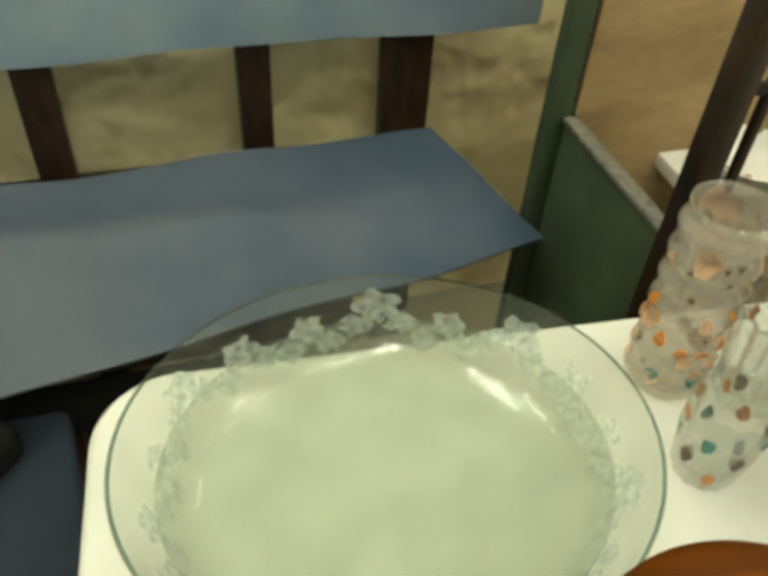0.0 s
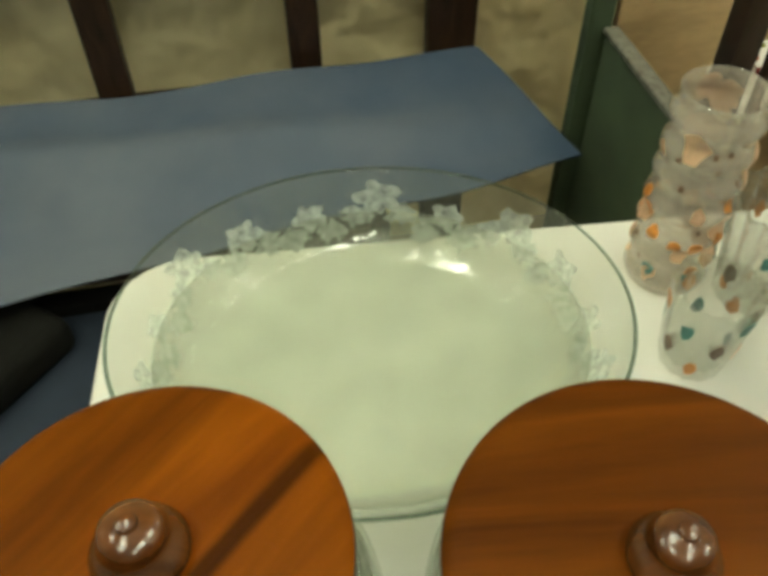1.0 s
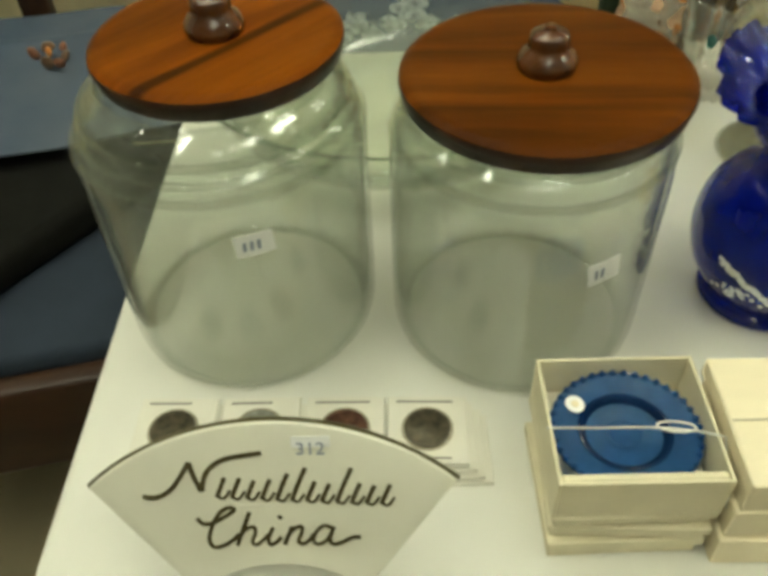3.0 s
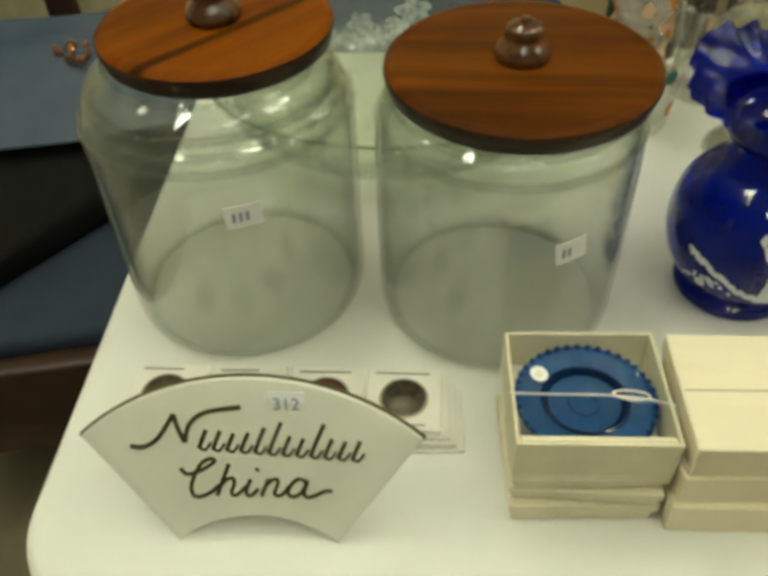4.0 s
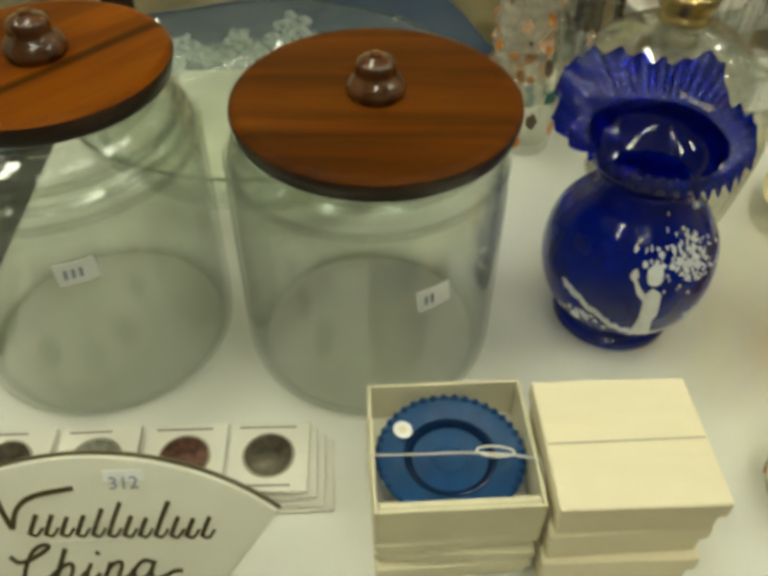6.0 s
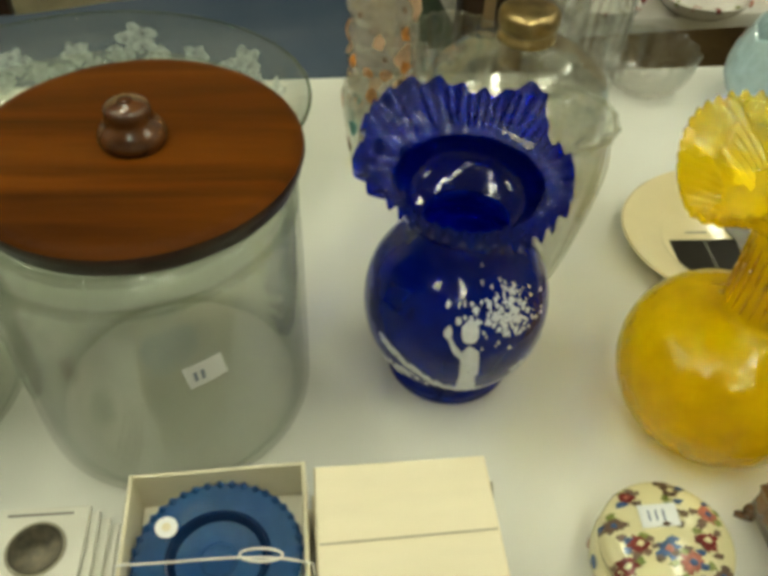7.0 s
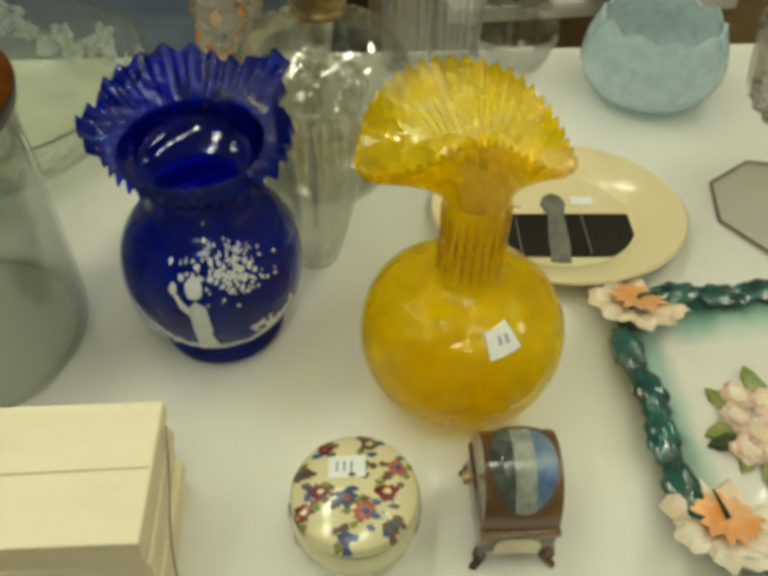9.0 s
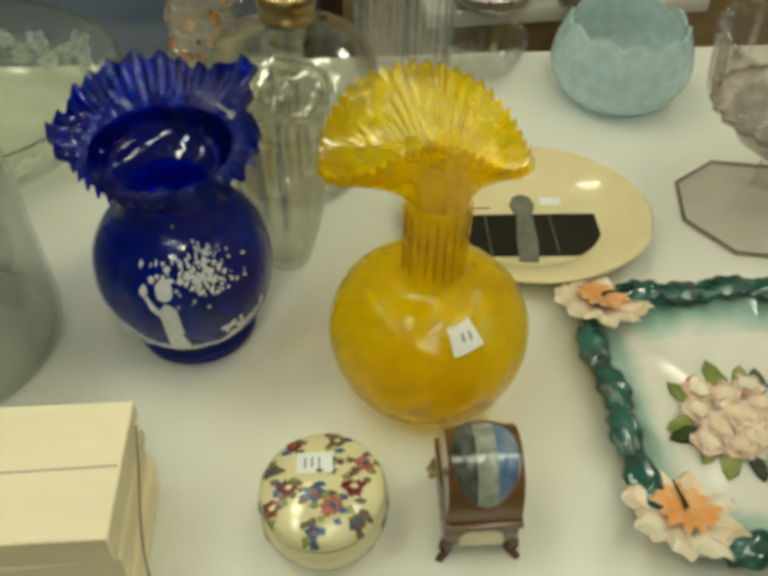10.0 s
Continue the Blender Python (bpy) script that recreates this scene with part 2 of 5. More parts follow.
# white china whose green glaze thickens towards the rim
M_TRAY = material("white_glazed_china", (0.80, 0.77, 0.72), 0.10, vary=0.03, coat=0.5, scale=18)
n, l = M_TRAY.node_tree.nodes, M_TRAY.node_tree.links
xyz, far, wash, tint = n.new("ShaderNodeSeparateXYZ"), n.new("ShaderNodeMath"), n.new("ShaderNodeValToRGB"), n.new("ShaderNodeMix")
co, blot = n.new("ShaderNodeTexCoord"), n.new("ShaderNodeTexNoise")
blot.inputs["Scale"].default_value = 28
l.new(co.outputs["Object"], xyz.inputs[0])
l.new(co.outputs["Object"], blot.inputs["Vector"])
sides = []
for axis in "XY":
    ab = n.new("ShaderNodeMath")
    ab.operation = "ABSOLUTE"
    l.new(xyz.outputs[axis], ab.inputs[0])
    sides.append(ab)
far.operation = "MAXIMUM"
l.new(sides[0].outputs[0], far.inputs[0])
l.new(sides[1].outputs[0], far.inputs[1])
reach = n.new("ShaderNodeMath")
reach.operation = "MULTIPLY_ADD"
reach.inputs[1].default_value = 0.030
l.new(blot.outputs["Fac"], reach.inputs[0])
l.new(far.outputs[0], reach.inputs[2])
grade = n.new("ShaderNodeMapRange")
grade.inputs[1].default_value, grade.inputs[2].default_value = 0.075, 0.125
l.new(reach.outputs[0], grade.inputs[0])
el = wash.color_ramp.elements
el[0].position, el[0].color = 0.12, (1, 1, 1, 1)
el[1].position, el[1].color = 0.80, (0.012, 0.10, 0.085, 1)
mid = el.new(0.45)
mid.color = (0.42, 0.66, 0.62, 1)
l.new(grade.outputs[0], wash.inputs["Fac"])
tint.data_type, tint.blend_type = "RGBA", "MULTIPLY"
tint.inputs["Factor"].default_value = 1.0
bsdf = n["Principled BSDF"]
l.new(bsdf.inputs["Base Color"].links[0].from_socket, tint.inputs["A"])
l.new(wash.outputs["Color"], tint.inputs["B"])
l.new(tint.outputs["Result"], bsdf.inputs["Base Color"])
M_PEACH = material("peach_petal_glaze", (0.76, 0.30, 0.08), 0.12, tone=(0.80, 0.52, 0.28), scale=55, coat=0.5)
M_PETAL = material("cream_petal_glaze", (0.82, 0.76, 0.63), 0.12, tone=(0.78, 0.58, 0.40), scale=45)
M_PINK = material("pink_blossom_glaze", (0.70, 0.42, 0.33), 0.15, tone=(0.80, 0.68, 0.56), scale=130, coat=0.4)
M_GREEN = material("dark_green_glaze", (0.005, 0.036, 0.030), 0.08, tone=(0.020, 0.12, 0.10), scale=45, coat=0.8, fine=120, bump=0.3)
M_LEAFDARK = material("dark_olive_glaze", (0.045, 0.06, 0.02), 0.15, vary=0.3, scale=90)
M_LEAF = material("leaf_green_glaze", (0.16, 0.22, 0.05), 0.2, tone=(0.30, 0.30, 0.10), scale=80)
# Seat cloth darkened, rail cloth lightened: the fall of light is in their colours.
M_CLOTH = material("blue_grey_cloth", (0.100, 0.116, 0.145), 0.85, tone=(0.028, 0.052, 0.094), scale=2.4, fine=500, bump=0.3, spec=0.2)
M_RAILCLOTH_LIT = material("blue_cloth_lightened", (0.30, 0.38, 0.46), 0.85, tone=(0.20, 0.27, 0.38), scale=6, fine=500, bump=0.3, spec=0.2)
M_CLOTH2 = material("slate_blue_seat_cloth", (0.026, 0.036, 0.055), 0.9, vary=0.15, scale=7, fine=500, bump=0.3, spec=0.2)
M_DARKWOOD = wood("dark_stained_wood", (0.010, 0.005, 0.002), (0.022, 0.010, 0.005), (0.040, 0.019, 0.008), turn=90, rough=0.45, coat=0.1)
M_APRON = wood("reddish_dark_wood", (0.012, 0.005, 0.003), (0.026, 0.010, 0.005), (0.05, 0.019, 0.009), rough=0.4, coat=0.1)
# near-black for shapes that fill the dark areas by the bench and chair
M_DARKFILL = material("dark_fill_black", (0.008, 0.008, 0.007), 0.9, spec=0.1)
M_TANWALL = material("tan_vinyl_wall", (0.88, 0.78, 0.50), 0.14, tone=(0.74, 0.64, 0.37), scale=3.5, fine=9, bump=1.0, coat=0.6, deep=0.035)
M_FLOOR = material("tan_floor", (0.24, 0.20, 0.12), 0.6, vary=0.15, scale=3, fine=60)
M_WALL = material("pale_wall_paint", (0.48, 0.46, 0.40), 0.8, vary=0.05, scale=2)
M_CEIL = material("ceiling_tile", (0.75, 0.74, 0.68), 0.9, vary=0.04, scale=5)
M_DKGREEN = material("dark_green_cloth", (0.045, 0.07, 0.035), 0.7, vary=0.2, scale=9)
M_RUST = material("dull_rust_paint", (0.26, 0.10, 0.05), 0.6, vary=0.3, scale=60)
M_ORANGE = material("orange_glass_paint", (0.65, 0.24, 0.04), 0.3, vary=0.2, scale=120)
M_SALMON = material("salmon_glass_paint", (0.68, 0.44, 0.28), 0.35, vary=0.15, scale=90)
M_TEAL = material("teal_glass_paint", (0.06, 0.25, 0.24), 0.3, vary=0.2, scale=120)
M_BROWNDOT = material("brown_glass_paint", (0.16, 0.09, 0.05), 0.35, vary=0.2)
M_LANDBLUE = material("painted_sky_blue", (0.06, 0.12, 0.26), 0.15, tone=(0.26, 0.31, 0.34), scale=50)
M_LANDDARK = material("painted_dark_trees", (0.02, 0.025, 0.018), 0.15, tone=(0.12, 0.14, 0.12), scale=90)
M_LANDPALE = material("painted_pale_water", (0.34, 0.36, 0.30), 0.15, tone=(0.14, 0.17, 0.16), scale=120)
M_TUBE = bpy.data.materials.new("lit_tube")
M_TUBE.use_nodes = True
M_TUBE.node_tree.nodes["Principled BSDF"].inputs["Emission Color"].default_value = (*LAMP_COLOR, 1)
M_TUBE.node_tree.nodes["Principled BSDF"].inputs["Emission Strength"].default_value = LAMP_POWER
M_FIXTURE = material("white_enamelled_steel", (0.75, 0.75, 0.72), 0.4, vary=0.02)


# ---- building helpers ----
def thing(name, label, category, x, y, z, turn=0.0, group="", kind=""):
    ob = new(name)
    ob.empty_display_size = 0.02
    ob.matrix_basis = pose(x, y, z, 0, 0, turn)
    return tagged(ob, label, category, group, kind)


def part(name, bm, mat, parent, label="", smooth=True):
    """Links a bmesh as one mesh object under a thing or a part."""
    me = bpy.data.meshes.new(name)
    bmesh.ops.recalc_face_normals(bm, faces=bm.faces)
    for f in bm.faces:
        f.smooth = smooth
    bm.to_mesh(me)
    bm.free()
    if smooth:
        me.set_sharp_from_angle(angle=radians(40))
    me.materials.append(mat)
    ob = new(name, me)
    ob.parent = parent
    if label:
        ob["label"] = label
    return ob


def setting(name, bm, mat, label, category, smooth=False):
    ob = part(name, bm, mat, None, label, smooth)
    return tagged(ob, label, category, kind="structure")


def loft(rings, close=False, caps=True):
    """Skin over rings of points; caps close the first and last."""
    bm = bmesh.new()
    vs = [[bm.verts.new(p) for p in r] for r in rings]
    n = len(vs[0])
    pairs = list(zip(vs, vs[1:])) + ([(vs[-1], vs[0])] if close else [])
    for a, b in pairs:
        for i in range(n):
            bm.faces.new((a[i], a[(i + 1) % n], b[(i + 1) % n], b[i]))
    if caps and not close:
        bm.faces.new(vs[0][::-1])
        bm.faces.new(vs[-1])
    return bm


def lathe(profile, n=64, ripple=0.0, waves=0, close=False, x=0.0, y=0.0, z=0.0):
    """Turned body from (radius, height) pairs; ripple flutes it."""
    rings = []
    for r, h in profile:
        rings.append([(x + max(r, 1e-4) * (1 + ripple * math.cos(waves * a)) * math.cos(a), y + max(r, 1e-4) * (1 + ripple * math.cos(waves * a)) * math.sin(a), z + h)
                      for a in (2 * math.pi * i / n for i in range(n))])
    return loft(rings, close)


def spline(points, steps=5):
    """Smooth profile through the points."""
    out = []
    p = [points[0], *points, points[-1]]
    for i in range(1, len(p) - 2):
        for s in range(steps):
            u = s / steps
            out.append(tuple(0.5 * (2 * b + (c - a) * u + (2 * a - 5 * b + 4 * c - d) * u * u + (3 * b - a - 3 * c + d) * u ** 3)
                             for a, b, c, d in zip(p[i - 1], p[i], p[i + 1], p[i + 2])))
    return out + [tuple(points[-1])]


def shell(profile, wall=0.003, floor=0.006, steps=5):
    """Outer profile from the foot to the rim, and the inner one back down."""
    out = spline(profile, steps)
    inner = [(max(r - wall, 0.0), h) for r, h in out if h > floor + 0.001 and r > wall * 1.5]
    inner = inner[::-1] + [(inner[0][0] * 0.7, floor), (0.0, floor)]
    rim = [((out[-1][0] + inner[0][0]) / 2, out[-1][1] + wall * 0.4)]
    return [(0.0, out[0][1])] + out + rim + inner


def box(x0, x1, y0, y1, z0, z1, bevel=0.0, seg=2, bm=None):
    bm2 = bmesh.new()
    bmesh.ops.create_cube(bm2, size=1.0, matrix=Matrix.LocRotScale(((x0 + x1) / 2, (y0 + y1) / 2, (z0 + z1) / 2), None, (x1 - x0, y1 - y0, z1 - z0)))
    if bevel:
        bmesh.ops.bevel(bm2, geom=bm2.edges[:], offset=bevel, segments=seg, profile=0.5, affect="EDGES")
    return bm2


def slab(outline, z0, z1, bevel=0.0, seg=3):
    """A flat piece of any outline, with thickness."""
    bm = bmesh.new()
    f = bm.faces.new([bm.verts.new((x, y, z0)) for x, y in outline])
    ext = bmesh.ops.extrude_face_region(bm, geom=[f])
    bmesh.ops.translate(bm, verts=[v for v in ext["geom"] if isinstance(v, bmesh.types.BMVert)], vec=(0, 0, z1 - z0))
    if bevel:
        es = [e for e in bm.edges if abs(e.verts[0].co.z - e.verts[1].co.z) < 1e-6]
        bmesh.ops.bevel(bm, geom=es, offset=bevel, segments=seg, profile=0.5, affect="EDGES")
    return bm


def tube(points, r, n=8, flat=1.0):
    """A rod through the points."""
    pts = [Vector(p) for p in points]
    rings = []
    for i, p in enumerate(pts):
        d = (pts[min(i + 1, len(pts) - 1)] - pts[max(i - 1, 0)]).normalized()
        a = d.cross(Vector((0, 0, 1)))
        a = a.normalized() if a.length > 1e-3 else Vector((1, 0, 0))
        b = d.cross(a).normalized()
        rr = r(i / (len(pts) - 1)) if callable(r) else r
        rings.append([p + a * (rr * math.cos(k)) + b * (rr * flat * math.sin(k)) for k in (2 * math.pi * j / n for j in range(n))])
    return loft(rings)


def blob(cx, cy, w, h, rnd, n=14, rough=0.25):
    """An uneven rounded outline."""
    return [(cx + w * (1 + rnd.uniform(-rough, rough)) * math.cos(a), cy + h * (1 + rnd.uniform(-rough, rough)) * math.sin(a))
            for a in (2 * math.pi * i / n for i in range(n))]


def joined(bms):
    """Several bmeshes as one."""
    out = bmesh.new()
    for b in bms:
        me = bpy.data.meshes.new("tmp")
        b.to_mesh(me)
        b.free()
        out.from_mesh(me)
        bpy.data.meshes.remove(me)
    return out


def wrapped(outline, place, lift=0.0006):
    """A thin patch of paint or paper on a curved body: place(u, v, lift) gives its points. Rings of the outline shrink to its middle."""
    cx, cy = sum(p[0] for p in outline) / len(outline), sum(p[1] for p in outline) / len(outline)
    rings = [[place(cx + (x - cx) * k, cy + (y - cy) * k, d) for x, y in outline] for k, d in ((1, -lift * 0.5), (1, lift), (0.66, lift), (0.33, lift), (0.03, lift))]
    return loft(rings, caps=False)


# ---- the hall ----
X0, X1, Y0, Y1, H = -3.6, 4.6, -4.0, 3.8, 3.7
setting("floor", box(X0, X1, Y0, Y1, -0.1, 0.0), M_FLOOR, "worn tan floor of the hall", "floor")
setting("ceiling", box(X0, X1, Y0, Y1, H, H + 0.1), M_CEIL, "pale tiled ceiling", "ceiling")
setting("wall_north", box(X0, X1, Y1, Y1 + 0.12, 0, H), M_WALL, "pale painted wall", "wall")
setting("wall_south", box(X0, X1, Y0 - 0.12, Y0, 0, H), M_WALL, "pale painted wall", "wall")
setting("wall_east", box(X1, X1 + 0.12, Y0, Y1, 0, H), M_WALL, "pale painted wall", "wall")
setting("wall_west", box(X0 - 0.12, X0, Y0, Y1, 0, H), M_WALL, "pale painted wall", "wall")
partition = setting("wall_1", box(-1.9, 0.80, -0.03, 0.03, 0, 1.7), M_TANWALL, "tan vinyl partition behind the bench", "partition wall")
partition.matrix_basis = pose(0, 1.30, 0, 0, 0, 5)


def ceiling_lamp(x, y, turn):
    lamp = thing("ceiling_light", "white twin-tube fluorescent ceiling light, lit", "ceiling light", x, y, H - 0.09, turn, group="ceiling lights")
    part("housing", box(-0.62, 0.62, -0.10, 0.10, 0.045, 0.09, 0.01), M_FIXTURE, lamp)
    for ty in (-0.055, 0.055):
        rod = part("tube", tube([(-0.59, ty, 0.022), (0.59, ty, 0.022)], 0.019, 12), M_TUBE, lamp, "lit fluorescent tube")
        for ex in (-0.605, 0.605):
            part("holder", box(ex - 0.012, ex + 0.012, ty - 0.018, ty + 0.018, 0.0, 0.0445, 0.003), M_FIXTURE, lamp)
    return lamp


LAMPS = [(-0.85, -0.55, 62), (0.95, -0.85, 62), (-0.25, 0.85, 62), (1.8, 0.45, 62), (-1.9, 0.8, 62), (0.2, -2.1, 62), (3.3, 2.3, 62), (3.6, -0.7, 62)]
for lx, ly, lt in LAMPS:
    ceiling_lamp(lx, ly, lt)


# ---- the folding table ----
def rounded(x0, x1, y0, y1, r, n=10):
    pts = []
    for cx, cy, a0 in ((x1 - r, y1 - r, 0), (x0 + r, y1 - r, 90), (x0 + r, y0 + r, 180), (x1 - r, y0 + r, 270)):
        pts += [(cx + r * math.cos(radians(a0 + 90 * i / n)), cy + r * math.sin(radians(a0 + 90 * i / n))) for i in range(n + 1)]
    return pts


table = thing("folding_table", "white plastic folding table with rounded corners", "table", 0, 0, 0)
part("tabletop", slab(rounded(0.0, 1.52, -0.165, 0.503, 0.068), T - 0.042, T, 0.007), M_TABLE, table)
for lx in (0.22, 1.30):
    for ly in (-0.05, 0.39):
        part("leg", tube([(lx, ly, 0.0), (lx, ly, T - 0.04)], 0.014, 12), M_LEG, table, "grey steel leg")
    part("crossbar", tube([(lx, -0.05, 0.2), (lx, 0.39, 0.2)], 0.010, 10), M_LEG, table, "grey steel crossbar")


# ---- glass jars with wooden lids ----
def jar(x, y, profile, lid_r, lid_z, lid_t, lid_mat, lean, label, beads):
    j = thing("glass_jar", label, "jar", x, y, T + 0.0005, group="lidded jars")
    wall = spline(profile, 5)
    wall = wall + [(wall[-1][0] - 0.0016, wall[-1][1] + 0.0012)] + [(r - 0.0035, h) for r, h in wall[::-1] if h > 0.004] + [(wall[0][0] - 0.0035, 0.0005)]
    part("body", lathe(wall, 96, close=True), M_JAR, j, "thick clear glass body")
    part("base", lathe([(0.0, 0.0008), (profile[0][0] - 0.004, 0.0008), (profile[0][0] - 0.004, 0.0070), (profile[0][0] - 0.012, 0.0080), (0.0, 0.0062)], 72), M_JAR_BASE, j, "thick glass base")
    for rr, zz in beads:
        part("neck_bead", lathe([(rr + 0.0026 * math.cos(a), zz + 0.0026 * math.sin(a)) for a in (0, 1.05, 2.1, 3.14, 4.2, 5.24)], 80, close=True), M_JAR_EDGE, j, "moulded glass ring")
    top = lid_z + lid_t
    prof = [(0.0, lid_z - 0.003), (lid_r - 0.009, lid_z - 0.003), (lid_r - 0.0045, lid_z - 0.0022), (lid_r - 0.0022, lid_z), (lid_r - 0.0012, lid_z + lid_t * 0.40), (lid_r, lid_z + lid_t * 0.60), (lid_r - 0.0006, lid_z + lid_t * 0.78), (lid_r - 0.0030, top - 0.0010), (lid_r - 0.0060, top - 0.0002), (lid_r - 0.0085, top), (0.0, top)]
    lid = part("lid", lathe(prof[6:], 96), lid_mat, j, "polished reddish-brown wooden lid")
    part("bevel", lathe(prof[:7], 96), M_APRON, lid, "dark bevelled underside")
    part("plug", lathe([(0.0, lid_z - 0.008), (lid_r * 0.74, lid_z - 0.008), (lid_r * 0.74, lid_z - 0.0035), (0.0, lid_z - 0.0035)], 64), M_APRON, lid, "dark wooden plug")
    knob = [(0.0, top - 0.001), (0.0150, top - 0.001), (0.0174, top + 0.0018), (0.0178, top + 0.0050), (0.0158, top + 0.0090), (0.0132, top + 0.0120), (0.0120, top + 0.0142), (0.0119, top + 0.0170), (0.0108, top + 0.0205), (0.0070, top + 0.0225), (0.0040, top + 0.0235), (0.0035, top + 0.0252), (0.0, top + 0.0258)]
    part("knob", lathe(spline(knob, 3), 40), M_KNOB, lid, "dark polished turned wooden knob")
    lid.matrix_basis = pose(*lean)
    return j


jar_a = jar(0.109, 0.114, [(0.083, 0.0), (0.0875, 0.003), (0.0905, 0.012), (0.0912, 0.05), (0.0915, 0.145), (0.0908, 0.160), (0.0868, 0.1705), (0.0812, 0.1755), (0.0795, 0.179), (0.0808, 0.1835), (0.0790, 0.189), (0.0735, 0.1935), (0.069, 0.1965), (0.069, 0.1990)],
            0.0755, 0.2025, 0.0145, M_LID_A, (0.006, 0.009, 0), "large clear glass jar with a streaked brown wooden lid", ((0.0895, 0.1655), (0.0840, 0.1740), (0.0812, 0.1835)))
jar_b = jar(0.3025, 0.101, [(0.080, 0.0), (0.085, 0.003), (0.088, 0.012), (0.0885, 0.05), (0.0885, 0.13), (0.087, 0.155), (0.083, 0.170), (0.077, 0.1755), (0.074, 0.1780)],
            0.0872, 0.1815, 0.0145, M_LID_B, (0.0055, 0.006, 0), "straight-sided clear glass jar with a brown wooden lid", ((0.0855, 0.1620), (0.0785, 0.1765)))


def tag_on_jar(name, cx, cy, r, angle, height, w, h, tilt, label, bars=3):
    """A price tag stuck on a round body: paper with bars for the writing."""
    tg = thing(name, label, "price tag", cx, cy, T, group="price tags")
    c, s = math.cos(radians(tilt)), math.sin(radians(tilt))

    def place(u, v, d):
        u, v = u * c - v * s, u * s + v * c
        a = radians(angle) + u / r
        return ((r + 0.0008 + d) * math.cos(a), (r + 0.0008 + d) * math.sin(a), height + v)
    part("paper", wrapped([(-w, -h), (-w * 0.33, -h), (w * 0.33, -h), (w, -h), (w, h), (w * 0.33, h), (-w * 0.33, h), (-w, h)], place, 0.0003), M_PAPER, tg)
    for i in range(bars):
        u = (-0.45 + 0.3 * i) * w * 1.2
        k = 0.09 * w
        part("ink_bar", wrapped([(u - k, -h * 0.4), (u + k, -h * 0.4), (u + k * 1.6, h * 0.4), (u - k * 0.4, h * 0.4)], lambda a, b, d: place(a, b, d + 0.0006), 0.0002), M_BLUEINK, tg)
    return tg


tag_on_jar("price_tag", 0.109, 0.114, 0.0917, -72.5, 0.136, 0.0115, 0.008, 3, "small white price tag stuck on the glass jar")
tag_on_jar("price_tag", 0.3025, 0.101, 0.0887, -67, 0.114, 0.0105, 0.0085, 8, "small white price tag slanting on the glass jar", 2)

# ---- the wide glass bowl with etched flowers ----
BX, BY = 0.218, 0.360
bowl = thing("glass_bowl", "wide oval clear glass bowl with frosted etched flowers", "bowl", BX, BY, T + 0.0005)
bowl.scale = (1.039, 0.895, 1.0)
bowl_prof = [(0.120, 0.0), (0.130, 0.002), (0.146, 0.012), (0.162, 0.032), (0.174, 0.052), (0.181, 0.066)]
part("body", lathe(shell(bowl_prof, 0.004, 0.006), 128), M_BOWL, bowl)
part("base", lathe([(0.0, 0.0066), (0.124, 0.0066), (0.1375, 0.0125), (0.1490, 0.0260), (0.1560, 0.0370), (0.1552, 0.0376), (0.1475, 0.0270), (0.1355, 0.0138), (0.1225, 0.0078), (0.0, 0.0078)], 96), M_BOWL_BASE, bowl, "hammered cloudy glass base")


part("rim", lathe([(0.1798 + 0.0015 * math.cos(a), 0.0672 + 0.0012 * math.sin(a)) for a in (0, 1.05, 2.1, 3.14, 4.2, 5.24)], 128, close=True), M_BOWL_RIM, bowl, "polished glass rim")


def on_bowl(u, v, d):
    """u: angle in radians, v: metres up the inner wall."""
    k = (v - 0.002) / 0.064
    r = 0.1325 + 0.0455 * k ** 0.62
    return ((r - 0.0042 - d) * math.cos(u), (r - 0.0042 - d) * math.sin(u), v)


rnd = random.Random(5)
for i in range(17):
    a0 = radians(83 + i * 360 / 17)
    size = (0.017, 0.013, 0.015)[i % 3]
    hgt = (0.045, 0.034, 0.037)[i % 3] + rnd.uniform(-0.002, 0.003)
    outline = []
    for k in range(40):
        a = 2 * math.pi * k / 40
        rr = size * (0.84 + 0.16 * math.cos(5 * a + i) + 0.22 * noise.noise(Vector((2.2 * math.cos(a), 2.2 * math.sin(a), i * 3.0)))) * (1 + rnd.uniform(-0.10, 0.10))
        outline.append((a0 + rr * 1.25 * math.cos(a) / 0.165, hgt + rr * 0.85 * math.sin(a)))
    part("etched_flower", wrapped(outline, on_bowl, 0.0004), M_FROST, bowl, "frosted etched flower")
    for s in (-1, 1):
        lf = [(a0 + s * 0.115 + rx / 0.165, hgt - 0.013 + ry) for rx, ry in blob(0, 0, 0.013, 0.008, rnd, 26, 0.42)]
        part("etched_leaf", wrapped(lf, on_bowl, 0.0004), M_FROST, bowl, "frosted etched leaf")

